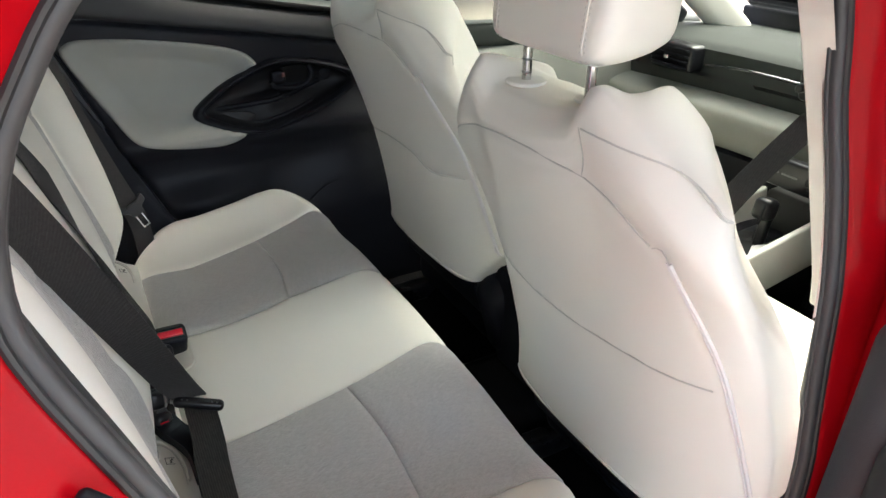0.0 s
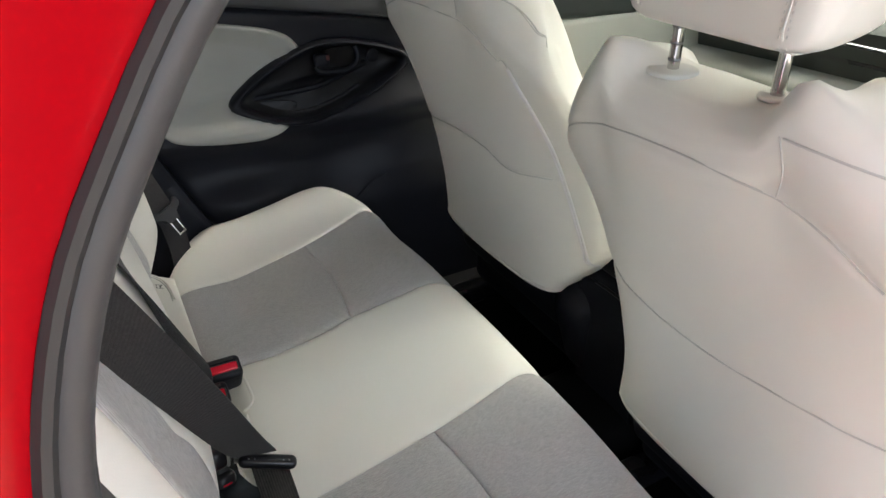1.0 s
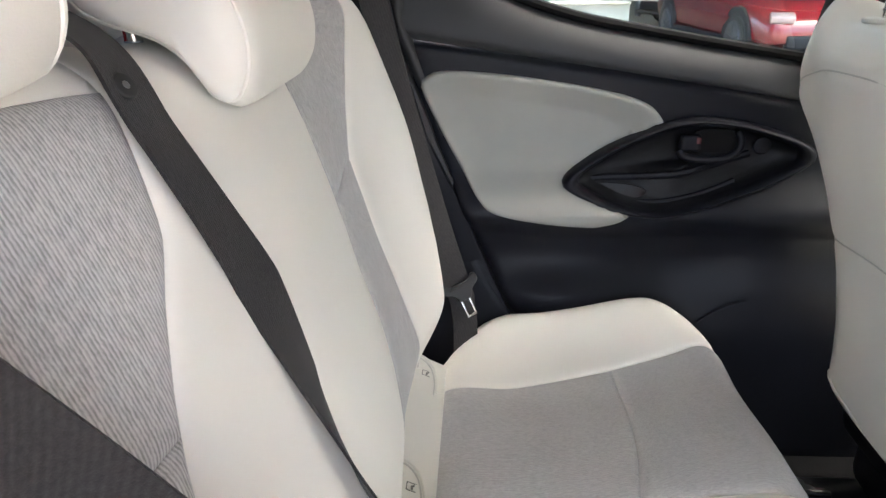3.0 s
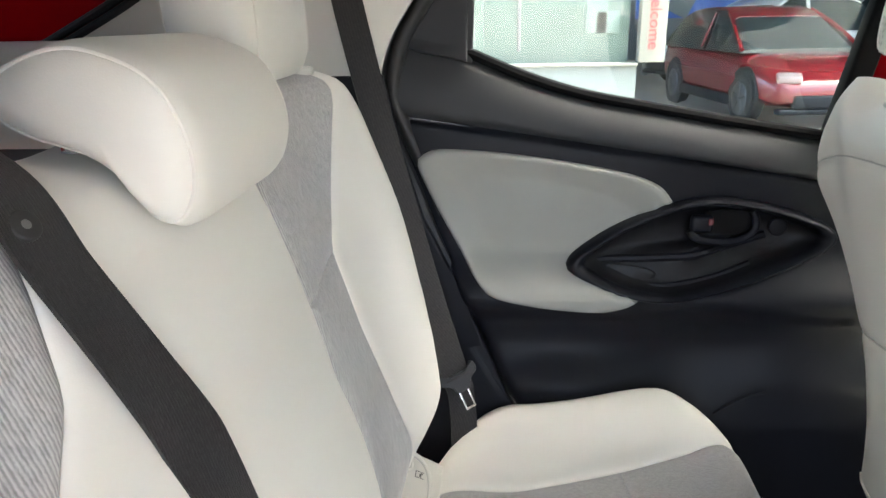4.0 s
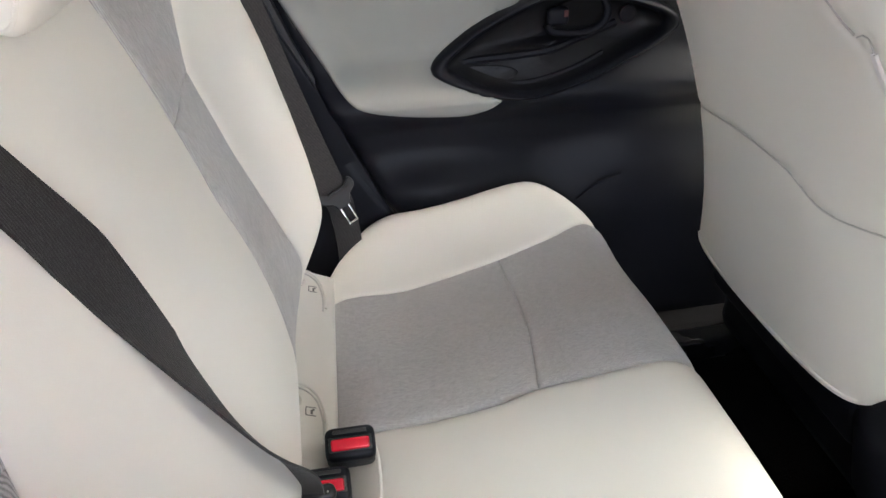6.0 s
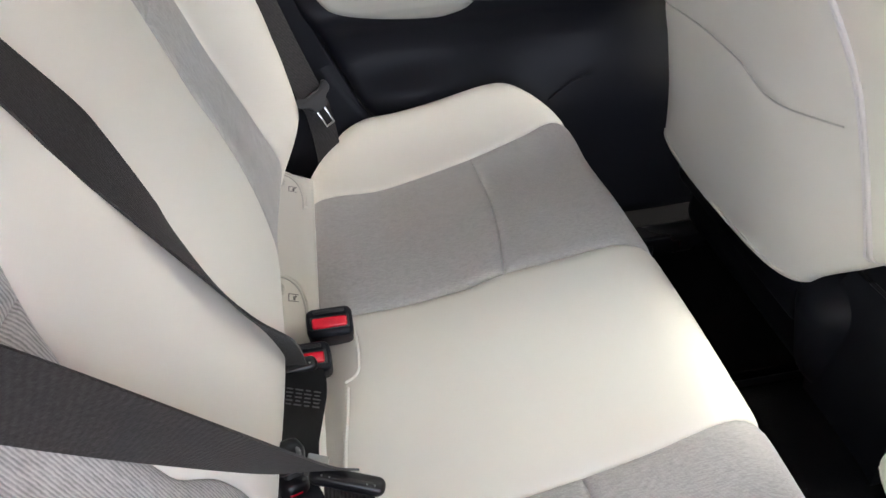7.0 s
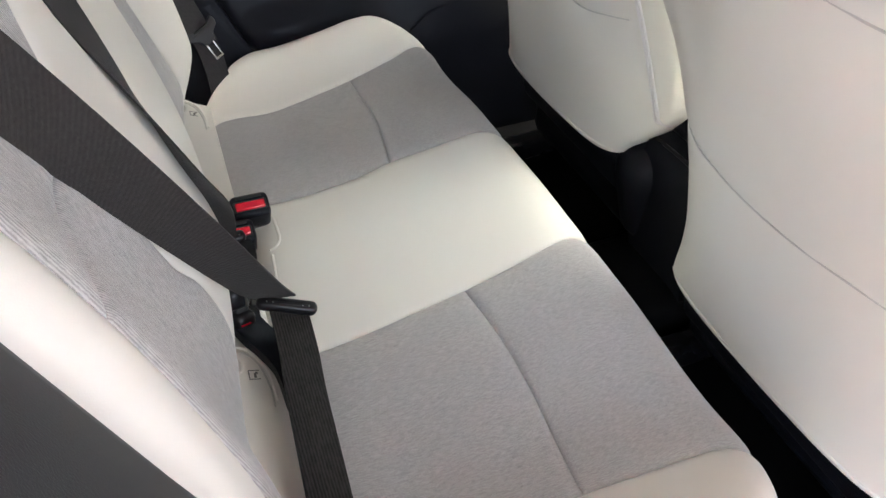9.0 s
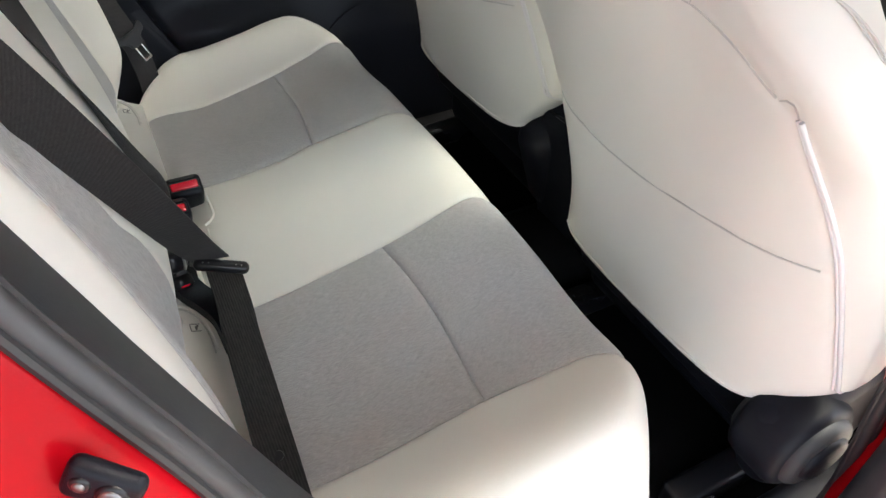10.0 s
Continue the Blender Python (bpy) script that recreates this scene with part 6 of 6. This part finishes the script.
# two overhead slabs, added to hold sky light off the car and counter
tagged(part("hall_sky_block", rounded_box(14.2, 5.9, 0.2, 0.02, at=(-1.9, -4.75, 4.2)), GREY_WALL), "unseen grey slab that blocks sky light over the near half of the hall", "ceiling", kind="structure")
hall = tagged(part("hall_sky_block", rounded_box(34, 18.4, 0.2, 0.02, at=(6, 15.6, 4.6)), GREY_WALL), "added grey slab that blocks sky light over the far half of the hall", "ceiling", kind="structure")
back = tagged(part("backdrop", rounded_box(40, 0.3, 7, 0.02, at=(6, 21.5, 3.5)), GREY_WALL), "grey hall wall far behind the parked cars", "wall", kind="structure")
banner = tagged(part("banner", rounded_box(2.6, 0.03, 0.8, 0.01, at=(4.6, 15.5, 1.6)), BLUE), "blue display banner standing in the hall", "banner")
under(part("banner_foot", rounded_box(0.08, 0.3, 1.3, 0.02, at=(3.6, 15.55, 0.65)), PRINT), banner)
under(part("banner_foot", rounded_box(0.08, 0.3, 1.3, 0.02, at=(5.6, 15.55, 0.65)), PRINT), banner)
under(part("banner_stripe", rounded_box(0.5, 0.01, 0.7, 0.01, at=(4.3, 15.475, 1.6), rot=(0, 25, 0)), WHITE), banner)


def parked_car(name, paint, label, m):
    """A parked car: a lofted body, glass, wheels, lamps. It looks along its own +x."""
    car = tagged(empty(name, (0, 0, 0)), label, "car", "parked cars")
    secs = [(-2.1, 0.72, 0.45, 0.85), (-2.05, 0.82, 0.30, 1.00), (-1.6, 0.88, 0.24, 1.05), (-0.8, 0.90, 0.22, 1.03), (0.2, 0.90, 0.22, 1.00), (1.0, 0.89, 0.22, 0.95), (1.6, 0.86, 0.24, 0.84), (2.0, 0.78, 0.28, 0.68), (2.1, 0.66, 0.34, 0.56)]
    verts, faces = [], []
    ring_n = 24
    for x, w, z0, z1 in secs:
        for k in range(ring_n):
            a = 2 * math.pi * k / ring_n
            c, s = math.cos(a), math.sin(a)
            verts.append(Vector((x, w * math.copysign(abs(c) ** 0.45, c), (z0 + z1) / 2 + (z1 - z0) / 2 * math.copysign(abs(s) ** 0.5, s))))
    for i in range(len(secs) - 1):
        for k in range(ring_n):
            faces.append((i * ring_n + k, i * ring_n + (k + 1) % ring_n, (i + 1) * ring_n + (k + 1) % ring_n, (i + 1) * ring_n + k))
    faces.append(tuple(range(ring_n)))
    faces.append(tuple(reversed(range((len(secs) - 1) * ring_n, len(secs) * ring_n))))
    under(mesh_object("body", verts, faces, paint, None, "painted body", sharp=50), car)
    cab = spline([(-2.0, 0, 0.98), (-1.75, 0, 1.35), (-1.4, 0, 1.50), (-0.6, 0, 1.55), (0.1, 0, 1.50), (0.6, 0, 1.25), (1.05, 0, 0.97)], 30)
    for nm, mat, inset, top in (("glasshouse", CAR_GLASS, 0.0, 0.0), ("roof", paint, -0.01, 1.40)):
        verts, faces = [], []
        for p in cab:
            if p.z < top:
                continue
            w = 0.84 - 0.22 * smooth_step(0.95, 1.55, p.z)
            for f in (-1, -0.92, 0, 0.92, 1):
                verts.append(Vector((p.x, w * f, p.z + 0.01 - inset - (0.03 if abs(f) == 1 else 0))))
            verts.append(Vector((p.x, 0.84 if not top else w, 0.93 if not top else p.z - 0.05)))
            verts.append(Vector((p.x, -0.84 if not top else -w, 0.93 if not top else p.z - 0.05)))
        rows = len(verts) // 7
        order = [6, 0, 1, 2, 3, 4, 5]
        for i in range(rows - 1):
            for a, b in zip(order, order[1:] + order[:1]):
                faces.append((i * 7 + a, i * 7 + b, (i + 1) * 7 + b, (i + 1) * 7 + a))
        faces.append(tuple(order))
        faces.append(tuple((rows - 1) * 7 + o for o in reversed(order)))
        under(mesh_object(nm, verts, faces, mat, None, sharp=35), car)
    for s in (-1, 1):
        under(part("window_post", rounded_box(0.07, 0.03, 0.56, 0.01, at=(-0.35, s * 0.76, 1.23), rot=(s * 22, -6, 0)), paint), car)
        under(part("arch_trim", disc(0.41, 0.06, (-1.30, s * 0.865, 0.36), 'Y', seg=36, bevel=0.01), DARK), car)
        under(part("arch_trim", disc(0.41, 0.06, (1.28, s * 0.855, 0.36), 'Y', seg=36, bevel=0.01), DARK), car)
        under(part("sill", rounded_box(2.0, 0.05, 0.16, 0.02, at=(0, s * 0.88, 0.28)), DARK), car)
        under(part("tail_lamp", rounded_box(0.14, 0.34, 0.12, 0.03, at=(-2.04, s * 0.60, 0.88)), LAMP_RED, None, "red tail lamp"), car)
        under(part("head_lamp", rounded_box(0.22, 0.30, 0.10, 0.03, at=(1.97, s * 0.60, 0.66), rot=(0, 12, s * 22)), LAMP_CLEAR, None, "clear head lamp"), car)
        for x in (-1.30, 1.28):
            wheel = under(part("wheel", disc(0.34, 0.22, (x, s * 0.80, 0.34), 'Y', seg=40, bevel=0.04), TYRE, None, "black tyre"), car)
            part("rim", disc(0.235, 0.24, (x, s * 0.80, 0.34), 'Y', seg=32, bevel=0.02), RIM, wheel)
            for k in range(5):
                a = 2 * math.pi * k / 5
                part("spoke", rounded_box(0.045, 0.25, 0.20, 0.01, at=(x + 0.11 * math.sin(a), s * 0.803, 0.34 + 0.11 * math.cos(a)), rot=(0, math.degrees(a), 0)), RIM, wheel)
    under(part("lower_grille", rounded_box(0.10, 1.15, 0.17, 0.03, at=(2.08, 0, 0.36)), DARK, None, "black lower grille"), car)
    under(part("bumper_lip", rounded_box(0.16, 1.50, 0.08, 0.03, at=(2.03, 0, 0.235)), DARK, None, "black bumper lip"), car)
    for s in (-1, 1):
        under(tube("windscreen_pillar", [(0.08, s * 0.63, 1.50), (0.6, s * 0.76, 1.25), (1.05, s * 0.84, 0.98)], 0.035, paint, None, "painted windscreen pillar", count=24), car)
    car.matrix_world = m
    return car


parked_car("parked_car", CAR_RED, "parked red car with black wheel arches", pose(3.85, 9.45, 0, rz=-84) @ Matrix.Scale(0.87, 4))
parked_car("parked_car", CAR_WHITE, "parked white car behind the red one", pose(5.4, 13.8, 0, rz=200))
parked_car("parked_car", CAR_GREY, "parked blue-grey car in the hall", pose(8.1, 14.4, 0, rz=105))
parked_car("parked_car", CAR_WHITE, "parked white estate far back", pose(7.9, 18.2, 0, rz=190))
